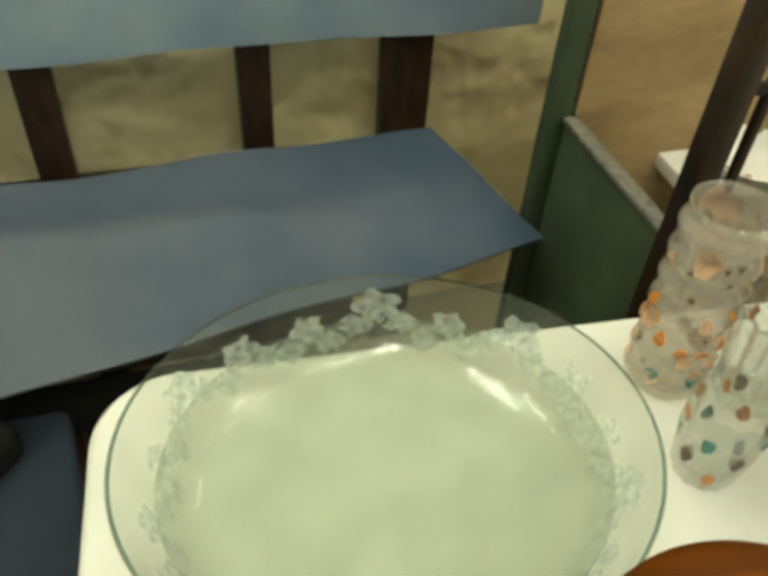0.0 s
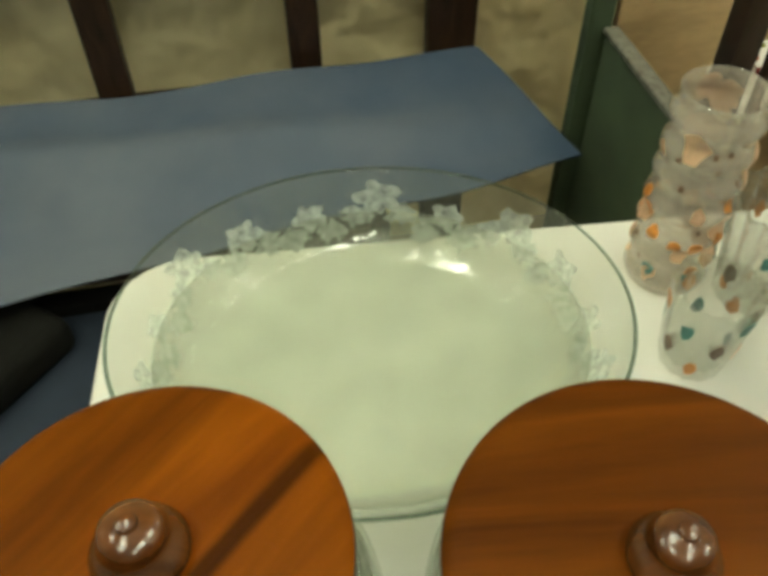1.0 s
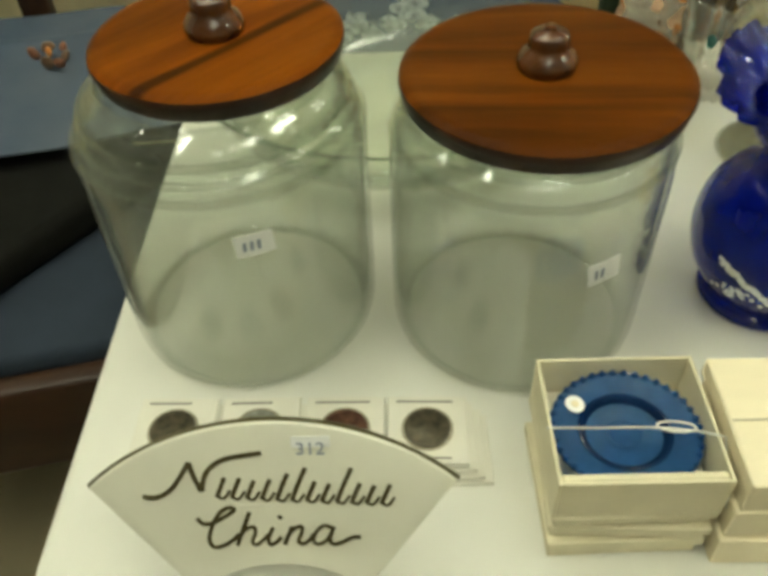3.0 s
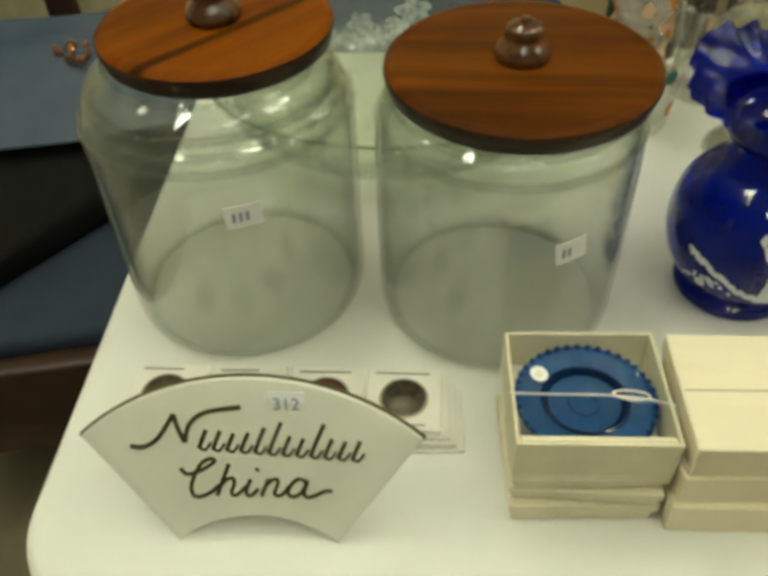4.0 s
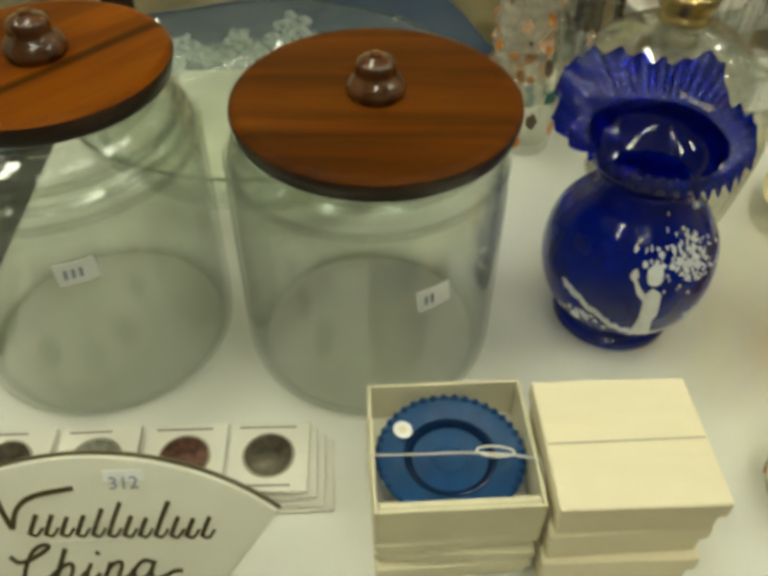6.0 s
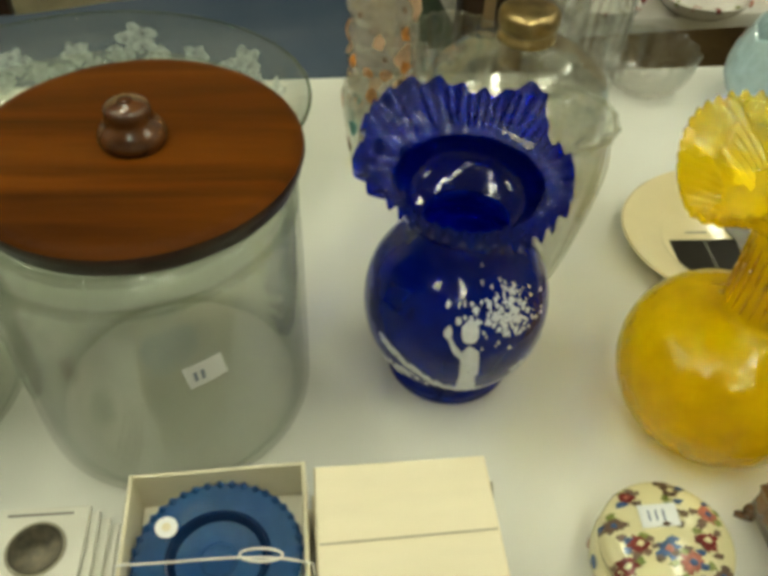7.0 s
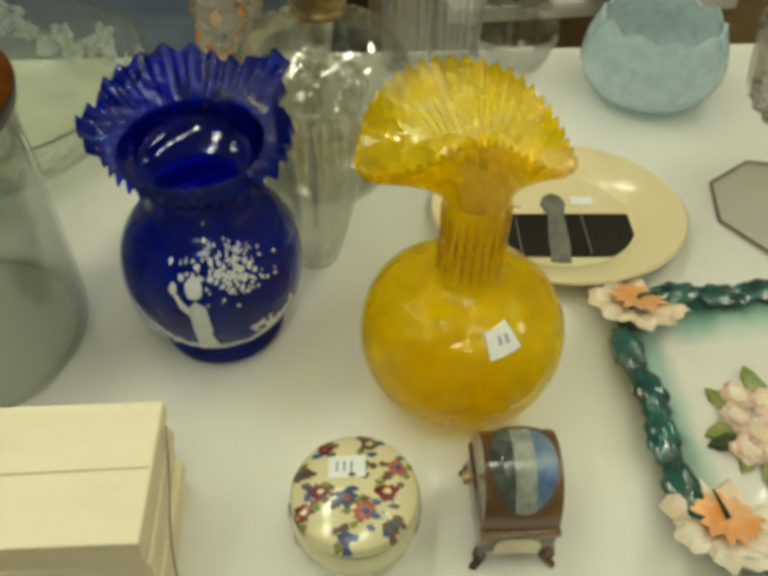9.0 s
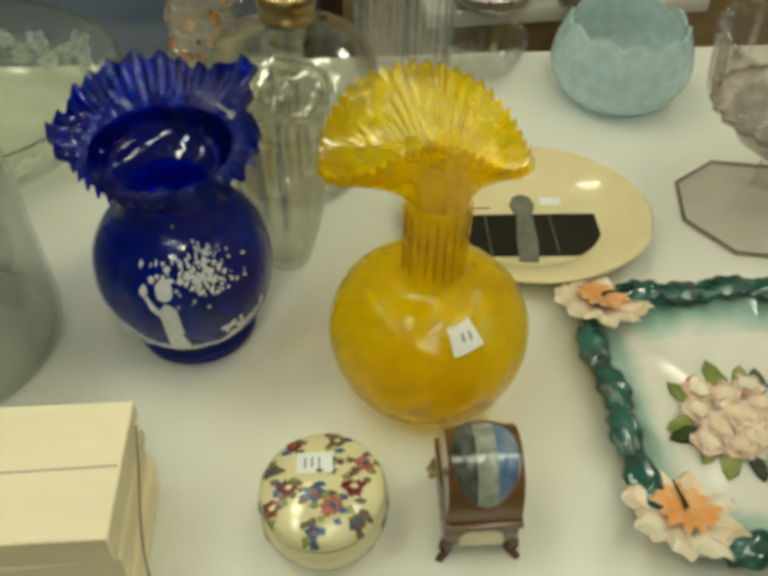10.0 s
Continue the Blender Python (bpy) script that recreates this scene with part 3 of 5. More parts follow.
# ---- cobalt vase with ruffled rim ----
def ruffled(profile, rim, wall, rings=9, n=168, floor=0.006):
    """A blown vase in two pieces: the turned body, and a ruffled mouth whose edge rim(angle, s) gives at each step s from neck to edge."""
    ang = [2 * math.pi * i / n for i in range(n)]
    prof = spline(profile, 5)
    out = [[(r * math.cos(a), r * math.sin(a), h) for a in ang] for r, h in prof]
    inn = [[((r - wall) * math.cos(a), (r - wall) * math.sin(a), h) for a in ang] for r, h in prof[::-1] if h > floor and r > wall * 1.2]
    inn.append([(0.001 * math.cos(a), 0.001 * math.sin(a), floor) for a in ang])
    mouth = [[rim(a, k / rings, 0.0) for a in ang] for k in range(rings + 1)] + [[rim(a, k / rings, wall) for a in ang] for k in range(rings, -1, -1)]
    return loft(out + inn), loft(mouth, close=True)


VX, VY = 0.489, 0.108
vase = thing("cobalt_vase", "cobalt blue glass vase with ruffled rim and white enamel", "vase", VX, VY, T + 0.0005)


# the mouth's edge: angle in degrees, reach from the axis, height
BLUE_EDGE = [(-180, 0.062, 0.162), (-160, 0.050, 0.156), (-125, 0.046, 0.151), (-93, 0.047, 0.149), (-60, 0.049, 0.146), (-40, 0.052, 0.147), (-14, 0.059, 0.156), (8, 0.062, 0.163), (28, 0.060, 0.164),
             (40, 0.072, 0.168), (48, 0.088, 0.175), (56, 0.086, 0.176), (66, 0.075, 0.171), (78, 0.077, 0.170), (94, 0.088, 0.171), (108, 0.092, 0.171), (122, 0.086, 0.170), (138, 0.077, 0.169), (152, 0.068, 0.166), (168, 0.070, 0.165), (180, 0.062, 0.162)]


def edge_at(table, a):
    """Reach and height of a mouth's edge at an angle, eased from entry to entry."""
    d = (math.degrees(a) + 180) % 360 - 180
    for (a0, r0, h0), (a1, r1, h1) in zip(table, table[1:]):
        if a0 <= d <= a1:
            u = (d - a0) / (a1 - a0)
            u = u * u * (3 - 2 * u)
            return r0 + (r1 - r0) * u, h0 + (h1 - h0) * u
    return table[-1][1:]


def blue_bowl(a):
    """Where the smooth throat meets the frill: reach and height."""
    edge, high = edge_at(BLUE_EDGE, a)
    back = 0.5 + 0.5 * math.sin(a)
    return 0.0400 + 0.010 * back, 0.1515 + 0.0035 * back


def blue_throat(a, s, d):
    r1, z1 = blue_bowl(a)
    r = 0.0288 + (r1 - 0.0288) * math.sin(s * math.pi / 2) ** 0.9 - d * 0.8
    z = 0.131 + (z1 - 0.131) * (0.45 * s + 0.55 * s * s) + d * 0.2
    return (r * math.cos(a), r * math.sin(a), z)


def blue_rim(a, s, d):
    r1, z1 = blue_bowl(a)
    edge, high = edge_at(BLUE_EDGE, a)
    c = math.cos(34 * a + 0.7 * math.sin(5 * a))
    crimp = s ** 0.7 * c
    r = r1 + (edge - r1) * s - 0.0010 * crimp - d * 0.3
    z = z1 + (high - z1) * (0.35 * s + 0.65 * s * s) + 0.0028 * math.sin(math.pi * s) * (high < 0.158) + 0.0034 * crimp + d
    return (r * math.cos(a), r * math.sin(a), z)


BLUE_PROF = [(0.039, 0.0), (0.043, 0.002), (0.0435, 0.009), (0.0405, 0.0135), (0.047, 0.0225), (0.0565, 0.040), (0.0605, 0.063), (0.057, 0.087), (0.047, 0.104), (0.0355, 0.114), (0.0305, 0.122), (0.0286, 0.127), (0.0288, 0.1305)]
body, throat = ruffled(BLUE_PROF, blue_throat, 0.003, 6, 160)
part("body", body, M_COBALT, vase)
# the dark of the hollow comes from this darker glass colour
part("throat", throat, M_COBALT_SHADED, vase, "blue glass throat, coloured darker for the shade inside")
mouth = ruffled(BLUE_PROF, blue_rim, 0.0026, 8, 408)[1]
part("mouth", mouth, M_COBALT_RIM, vase, "ruffled cobalt glass mouth")


def radius_at(profile, h):
    for (r0, h0), (r1, h1) in zip(profile, profile[1:]):
        if h0 <= h <= h1 and h1 > h0:
            return r0 + (r1 - r0) * (h - h0) / (h1 - h0)
    return profile[-1][0]


BLUE_FINE = spline(BLUE_PROF, 8)


def on_vase(u, v, d):
    """u: metres round the belly from the front (towards -y), v: height."""
    a = radians(-97) + u / 0.0605
    r = radius_at(BLUE_FINE, v) + 0.0005 + d
    return (r * math.cos(a), r * math.sin(a), v)


enamel = []
rnd = random.Random(11)
for i in range(190):   # tree-like cluster of dabs
    u, v = rnd.gauss(0.033, 0.0105), rnd.gauss(0.0965, 0.0072)
    enamel.append(wrapped(blob(u, v, rnd.uniform(0.0005, 0.0016), rnd.uniform(0.0005, 0.0013), rnd, 7, 0.5), on_vase, 0.0004))
for i in range(14):
    enamel.append(wrapped(blob(rnd.uniform(-0.014, 0.020), rnd.uniform(0.096, 0.106), rnd.uniform(0.0008, 0.002), rnd.uniform(0.0008, 0.002), rnd, 8, 0.4), on_vase, 0.0004))
part("enamel_foliage", joined(enamel), M_ENAMEL, vase, "white enamel foliage dabs")
ground = []
for i in range(64):
    u = -0.055 + 0.125 * i / 63
    ground.append(wrapped(blob(u, 0.0315 + rnd.uniform(0, 0.004) + 0.016 * max(0, abs(u - 0.020) - 0.016) / 0.03, 0.0026, rnd.uniform(0.0012, 0.0034), rnd, 9, 0.45), on_vase, 0.0004))
for i in range(56):
    ground.append(wrapped(blob(rnd.gauss(*((0.046, 0.006), (-0.040, 0.008))[i % 2]), rnd.uniform(0.034, 0.054 - 0.008 * (i % 2)), 0.0016, 0.0016, rnd, 8, 0.5), on_vase, 0.0004))
part("enamel_ground", joined(ground), M_ENAMEL, vase, "white enamel ground")
def dab(points):
    return wrapped([(u * 1.15 + 0.0085, 0.0365 + (v - 0.026) * 1.9) for u, v in points], on_vase, 0.0005)


shape = [dab([(-0.0085, 0.026), (0.004, 0.026), (0.002, 0.040), (0.001, 0.0475), (-0.0045, 0.050), (-0.0085, 0.047), (-0.0075, 0.036)]),
         dab(blob(-0.0045, 0.0545, 0.0050, 0.0036, rnd, 14, 0.08)),
         dab([(-0.0085, 0.0475), (-0.0075, 0.044), (-0.0130, 0.0475), (-0.0160, 0.0520), (-0.0145, 0.0525), (-0.0120, 0.0500)]),
         dab(blob(-0.0165, 0.0540, 0.0022, 0.0022, rnd, 10, 0.2))]
part("enamel_shape", joined(shape), M_ENAMEL, vase, "plain white enamel shape")

# ---- yellow vase with fan-shaped mouth ----
YX, YY = 0.652, 0.045
yellow = thing("yellow_vase", "yellow crackled glass vase with a ruffled fan mouth", "vase", YX, YY, T + 0.0005)


def yellow_rim(a, s, d):
    c, sn = math.cos(a), math.sin(a)
    edge_x = 0.0585
    edge_y = 0.076 if sn > 0 else 0.029
    edge = 1 / math.sqrt((c / edge_x) ** 2 + (sn / edge_y) ** 2)
    high = 0.200 - 0.017 * abs(c) ** 3 + (0.001 if sn > 0 else 0.015) * sn * sn
    front = max(0.0, -sn)
    wave = math.cos(52 * a)
    crimp = max(0.0, s - 0.12) * 1.14 * wave * (0.75 + 0.65 * front)
    r = 0.0178 + (edge - 0.0178) * (0.45 * s + 0.55 * s * s) + 0.0012 * crimp - d * 0.4
    z = 0.163 + (high - 0.163) * (1.3 * s - 0.3 * s * s) + 0.0024 * crimp + d
    return (r * c - 0.0085 * s, r * sn, z)


YELLOW_PROF = [(0.020, 0.0), (0.030, 0.001), (0.046, 0.008), (0.059, 0.024), (0.0655, 0.048), (0.063, 0.070), (0.0540, 0.0850), (0.0400, 0.0950), (0.0262, 0.1005), (0.0198, 0.1055), (0.0185, 0.114), (0.0180, 0.134), (0.0176, 0.152), (0.0178, 0.163)]
body, mouth = ruffled(YELLOW_PROF, yellow_rim, 0.0026, 10, 416)
part("body", body, M_YELLOW, yellow)
part("mouth", mouth, M_AMBER, yellow, "crimped yellow glass fan mouth")
for k in range(22):   # moulded ribs down the neck
    a = 2 * math.pi * k / 22
    part("neck_rib", tube([((0.0186 + 0.0010 * abs(2 * i / 6 - 1)) * math.cos(a), (0.0186 + 0.0010 * abs(2 * i / 6 - 1)) * math.sin(a), 0.112 + 0.046 * i / 6) for i in range(7)], lambda u: 0.0004 + 0.0009 * math.sin(math.pi * u), 6), M_AMBER, yellow, "moulded rib")
YELLOW_FINE = spline(YELLOW_PROF, 8)


def on_yellow(u, v, d):
    a = radians(-72) + u / 0.050
    r = radius_at(YELLOW_FINE, v) + 0.0008 + d
    return (r * math.cos(a), r * math.sin(a), v)


tg = thing("price_tag", "small white price tag stuck on the yellow vase", "price tag", YX, YY, T, group="price tags")
corners = [(-0.0095, -0.0085), (0.0095, -0.0055), (0.0085, 0.0085), (-0.0105, 0.0055)]
q = [(a[0] + (b[0] - a[0]) * k / 6, a[1] + (b[1] - a[1]) * k / 6) for a, b in zip(corners, corners[1:] + corners[:1]) for k in range(6)]
part("paper", wrapped([(u * 1.0, v * 0.66 + 0.0915) for u, v in q], on_yellow, 0.0008), M_PAPER, tg)
for i in range(2):
    part("ink_bar", wrapped([(-0.002 + 0.005 * i + a, 0.0925 + b * 0.7) for a, b in ((-0.001, -0.002), (0.001, -0.002), (0.0015, 0.002), (-0.0005, 0.002))], lambda u, v, d: on_yellow(u, v, d + 0.0014), 0.0002), M_BLUEINK, tg)

# ---- fan-shaped china plaque ----
PLAQUE_TILT = 25
plaque = thing("china_plaque", "cream glazed fan-shaped china plaque with olive lettering", "sign", 0.148, -0.117, T + 0.0005)


def arc(cx, cy, r, a0, a1, n=24):
    return [(cx + r * math.cos(radians(a0 + (a1 - a0) * i / n)), cy + r * math.sin(radians(a0 + (a1 - a0) * i / n))) for i in range(n + 1)]


# outer arc over (-0.099,0.071) (0,0.109) (0.099,0.071); inner arc over (-0.048,0) (0,0.018) (0.048,0)
ro = (0.099 ** 2 + 0.038 ** 2) / (2 * 0.038)
ri = (0.048 ** 2 + 0.018 ** 2) / (2 * 0.018)
oa, ia = math.degrees(math.asin(0.099 / ro)), math.degrees(math.asin(0.048 / ri))
outline = arc(0, 0.109 - ro, ro, 90 - oa, 90 + oa) + arc(0, 0.018 - ri, ri, 90 + ia, 90 - ia)
up = Matrix.Rotation(radians(90 - PLAQUE_TILT), 4, "X")
bm = slab(outline, -0.007, 0.0, 0.0015)
bm.transform(up)
face = part("face", bm, M_PLAQUE, plaque)
bm = tube([(x, y - 0.001, -0.0035) for x, y in arc(0, 0.109 - ro, ro, 90 - oa, 90 + oa)], 0.0022, 8)
bm.transform(up)
part("rim_line", bm, M_OLIVE, plaque, "dark olive edge line")
bm = slab([(-0.03, 0.0), (0.03, 0.0), (0.02, 0.06), (-0.02, 0.06)], -0.003, 0.0, 0.0005)
bm.transform(Matrix.Translation((0, 0.052, 0.0)) @ Matrix.Rotation(radians(118), 4, "X"))
part("prop", bm, M_PLAQUE, plaque, "china prop at the back")


def stroke(points, w):
    """A brushed stroke on the plaque's face, as a flat ribbon."""
    pts = spline(points, 6)
    rings = []
    for i, (x, y) in enumerate(pts):
        x1, y1 = pts[min(i + 1, len(pts) - 1)]
        x0, y0 = pts[max(i - 1, 0)]
        dx, dy = x1 - x0, y1 - y0
        l = math.hypot(dx, dy) or 1
        nx, ny = -dy / l, dx / l
        rings.append([(x + nx * w, y + ny * w, 0.0002), (x + nx * w, y + ny * w, 0.0007), (x - nx * w, y - ny * w, 0.0007), (x - nx * w, y - ny * w, 0.0002)])
    bm = loft(rings)
    bm.transform(up)
    return bm


# two rows of plain slanted bars with flourishes stand for the script
def bars(x0, x1, y0, y1, tall, sway):
    n = len(tall)
    for i, h in enumerate(tall):
        x = x0 + (x1 - x0) * (i + 0.5) / n
        y = y0 + (y1 - y0) * (i + 0.5) / n
        part("lettering_bar", stroke([(x, y), (x + h * 0.2, y + h * 0.5), (x + h * sway, y + h)], 0.00125), M_OLIVE, face)
    for i in range(n):
        xa, xb = x0 + (x1 - x0) * (i + 0.5) / n, x0 + (x1 - x0) * (i + 1.4) / n
        ya = y0 + (y1 - y0) * (i + 0.5) / n
        part("lettering_bar", stroke([(xa, ya + 0.0005), ((xa + xb) / 2, ya - 0.0008), (xb, ya + 0.004)], 0.0008), M_OLIVE, face)


part("flourish", stroke([(-0.070, 0.0655), (-0.062, 0.0650), (-0.053, 0.071), (-0.043, 0.086)], 0.0013), M_OLIVE, face)
part("flourish", stroke([(-0.038, 0.068), (-0.034, 0.080), (-0.024, 0.0875), (-0.004, 0.091)], 0.0014), M_OLIVE, face)
part("lettering_bar", stroke([(-0.043, 0.086), (-0.041, 0.077), (-0.038, 0.068)], 0.0014), M_OLIVE, face)
bars(-0.034, 0.062, 0.0645, 0.0575, [0.012, 0.012, 0.011, 0.012, 0.016, 0.020, 0.012, 0.011, 0.021, 0.012, 0.011, 0.012], 0.42)


# the lower word in brushed script, drawn on a grid of 0.19 x 0.20 mm
def script(points, w):
    part("lettering", stroke([((x - 565) * 0.000187 + 0.002, 0.033 + (450 - y) * 0.0002) for x, y in points], w), M_OLIVE, face)


script([(328, 360), (346, 380), (378, 374), (415, 354), (438, 336), (424, 328), (396, 344), (370, 385), (356, 430), (368, 456), (400, 450), (430, 430), (446, 414)], 0.00115)
script([(482, 344), (458, 400), (436, 452)], 0.0012)
script([(440, 434), (466, 400), (490, 393), (493, 412), (482, 440), (492, 451), (512, 438), (530, 418)], 0.00105)
script([(546, 395), (530, 432), (534, 451), (550, 446), (568, 428)], 0.0011)
script([(566, 366), (572, 359)], 0.0013)
script([(602, 394), (576, 452)], 0.0012)
script([(581, 434), (606, 402), (628, 394), (630, 410), (618, 440), (630, 451), (650, 438), (664, 418)], 0.00105)
script([(720, 402), (696, 393), (672, 412), (661, 440), (676, 453), (702, 438), (722, 402)], 0.00105)
script([(724, 396), (710, 436), (720, 454), (746, 448), (776, 433), (800, 433)], 0.00115)

tag312 = thing("price_tag", "white price tag numbered 312 on the plaque", "price tag", 0.148, -0.117, T + 0.0005, group="price tags")
bm = box(0.012, 0.0325, 0.0940, 0.1005, 0.0004, 0.0008)
bm.transform(up)
part("paper", bm, M_PAPER, tag312, smooth=False)
txt = bpy.data.curves.new("price_digits", "FONT")
txt.body, txt.size, txt.extrude = "312", 0.0105, 0.0001
txt_ob = new("price_digits", txt)
dg = bpy.context.evaluated_depsgraph_get()
bpy.context.view_layer.update()
me = bpy.data.meshes.new_from_object(txt_ob.evaluated_get(bpy.context.evaluated_depsgraph_get()))
bpy.data.objects.remove(txt_ob)
me.transform(up @ Matrix.Translation((0.0140, 0.0898, 0.0011)))
me.materials.clear()
me.materials.append(M_BLUEINK)
digits = new("digits", me)
digits.parent = tag312

# ---- coins in square card holders, four short stacks ----
COINS = [M_COPPER, M_SILVER, M_REDCOIN, M_COPPER]


def coin_holder(x, y, z, turn, coin, seed):
    h = thing("coin_holder", "white square card coin holder with a %s" % {"dark_copper_coin": "dark copper coin", "worn_silver_coin": "worn silver coin", "red_copper_coin": "reddish copper coin"}[coin.name], "coin holder", x, y, z, turn, group="coin holders")
    bm = box(-0.0255, 0.0255, -0.0255, 0.0255, 0.0, 0.0030, 0.0006, 1)
    part("card", bm, M_FLIP, h, smooth=False)
    part("window_ring", lathe([(0.0150, 0.0031), (0.0165, 0.0031), (0.0165, 0.0036), (0.0150, 0.0036)], 32, close=True), M_FLIPEDGE, h)
    part("coin", lathe([(0.0, 0.0031), (0.0147, 0.0031), (0.0148, 0.0042), (0.0138, 0.0045), (0.0133, 0.0040), (0.006, 0.0040), (0.005, 0.0044), (0.0, 0.0044)], 32), coin, h)
    for k, v in enumerate((0.021, -0.0215)):
        rr = random.Random(seed * 7 + k)
        part("writing_bar", box(-0.020, -0.020 + rr.uniform(0.026, 0.038), v - 0.0007, v + 0.0007, 0.0031, 0.0033), M_INK, h, smooth=False)
    return h


for i, coin in enumerate(COINS):
    for k in range(4):
        dx = 0.0042 * (3 - k) + 0.0006 * ((i * 5 + k * 3) % 4)
        coin_holder(0.0705 + 0.0545 * i + dx, -0.0185 - 0.0020 * (3 - k) - 0.001 * i, T + 0.0006 + 0.0047 * k, -1.0 + ((i * 3 + k * 7) % 5) * 0.5 - 0.8, coin, i * 4 + k)


# ---- pale gift boxes ----
def plain_box(name, label, x0, x1, y0, y1, z0, z1, mat, turn, group):
    b = thing(name, label, "box", (x0 + x1) / 2, (y0 + y1) / 2, z0, turn, group=group)
    w, d, h = (x1 - x0) / 2, (y1 - y0) / 2, z1 - z0
    part("base", box(-w + 0.0022, w - 0.0022, -d + 0.0022, d - 0.0022, 0, h * 0.50, 0.0008, 1), mat, b, smooth=False)
    part("lid", box(-w, w, -d, d, h * 0.56, h, 0.0012, 2), mat, b, smooth=False)
    return b


for z0, z1, dx, tn in ((0.0005, 0.0195, -0.0005, 1.2), (0.0201, 0.0340, 0.0012, -2.4), (0.0346, 0.0474, -0.0008, 1.0)):
    plain_box("gift_box", "closed cream card gift box in a stack", 0.2970 + dx, 0.3855 + dx, -0.1005, -0.018, T + z0, T + z1, M_CARD, tn, "gift boxes")
DZ = 0.0480
dish_box = thing("open_gift_box", "open cream card box holding a small blue glass dish", "box", 0.341, -0.059, T + DZ, 0.0, group="gift boxes")
W, D, HB = 0.0445, 0.0410, 0.0325
part("bottom", box(-W, W, -D, D, 0, 0.002), M_CARD, dish_box, smooth=False)
for nm, a in (("side", (-W, -W + 0.002, -D, D)), ("side", (W - 0.002, W, -D, D)), ("side", (-W + 0.002, W - 0.002, -D, -D + 0.002)), ("side", (-W + 0.002, W - 0.002, D - 0.002, D))):
    part(nm, box(*a, 0.002, HB, 0.0005, 1), M_CARD, dish_box, smooth=False)
bm = box(-W + 0.0025, W - 0.0025, -D + 0.0025, D - 0.0025, 0.0025, 0.0040, 0.0006, 1)
part("dish_rest", lathe([(0.0, 0.0042), (0.018, 0.0042), (0.018, 0.0108), (0.0, 0.0108)], 32), M_CARD_IN, dish_box, "cream card disc under the dish")
part("padding", bm, M_CARD_IN, dish_box, "cream paper lining")

part("front_flap", box(-W + 0.0025, W - 0.0025, -D + 0.0025, -D + 0.0070, 0.0042, HB - 0.0008, 0.001, 1), M_CARD, dish_box, "cream folded paper flap", smooth=False)

dish = thing("glass_dish", "small scalloped blue glass cup plate tied in its box", "dish", 0.341, -0.061, T + DZ + 0.0175, 0)
rings = []
prof = [(0.0, 0.0), (0.020, 0.0), (0.022, 0.001), (0.027, 0.0045), (0.040, 0.0075), (0.0415, 0.0085), (0.0405, 0.0095), (0.0265, 0.007), (0.0245, 0.006), (0.021, 0.0035), (0.0, 0.003)]
N = 144
for r, h in prof:
    e = 1.0 if r > 0.035 else 0.0
    rings.append([(max(r, 1e-4) * (1 + e * 0.022 * abs(math.cos(20 * a))) * math.cos(a), max(r, 1e-4) * (1 + e * 0.022 * abs(math.cos(20 * a))) * math.sin(a), h) for a in (2 * math.pi * i / N for i in range(N))])
part("plate", loft(rings), M_DISH, dish)
part("inner_ring", lathe([(0.0215, 0.0045), (0.0228, 0.0068), (0.0245, 0.0082), (0.0262, 0.0078), (0.0250, 0.0062)], 64, close=True), M_DISH_DEEP, dish, "thick darker glass ring")
part("centre_motif", lathe([(0.0, 0.0032), (0.0085, 0.0032), (0.0098, 0.0042), (0.0085, 0.0048), (0.0070, 0.0040), (0.0, 0.0040)], 40, 0.03, 8), M_DISH, dish, "pressed motif in the middle")
for k in range(40):
    a = 2 * math.pi * k / 40
    bm = bmesh.new()
    bmesh.ops.create_icosphere(bm, subdivisions=1, radius=0.0021, matrix=Matrix.Translation((0.0405 * math.cos(a), 0.0405 * math.sin(a), 0.0098)))
    part("bead", bm, M_DISH, dish)
dish.matrix_basis = pose(0.341, -0.0590, T + DZ + 0.0115, 4, 0, 0)
dish.scale = (0.985, 0.915, 1.0)
elastic = thing("elastic_cord", "white elastic cord with a loop across the dish", "cord", 0.341, -0.062, T + DZ + HB)
part("cord", tube(spline([(-0.046, -0.004, 0.0008), (-0.02, -0.005, 0.0012), (0.008, -0.006, 0.002), (0.03, -0.008, 0.0014), (0.046, -0.012, 0.0008)], 6), 0.0006, 6), M_STRING, elastic)
part("loop", tube([(0.022 + 0.010 * math.cos(a), -0.006 + 0.0032 * math.sin(a) - 0.001 * math.cos(a), 0.0022) for a in (2 * math.pi * i / 24 for i in range(25))], 0.0007, 6), M_STRING, elastic)
part("tail", tube(spline([(0.046, -0.012, 0.001), (0.0475, -0.020, -0.010), (0.047, -0.032, -0.016), (0.0475, -0.036, -0.030)], 6), 0.0006, 6), M_STRING, elastic)
seal = thing("round_sticker", "small round pale sticker on the blue dish", "sticker", 0.314, -0.051, T + DZ + 0.0305)
part("disc", lathe([(0.0, 0.0), (0.0055, 0.0), (0.0055, 0.0006), (0.0, 0.0006)], 28), M_PAPER, seal)
part("centre", lathe([(0.0, 0.0007), (0.0022, 0.0007), (0.0022, 0.001), (0.0, 0.001)], 18), M_CARD, seal)
seal.matrix_basis = pose(0.3155, -0.0435, T + DZ + 0.0226, 4, 8, 0)

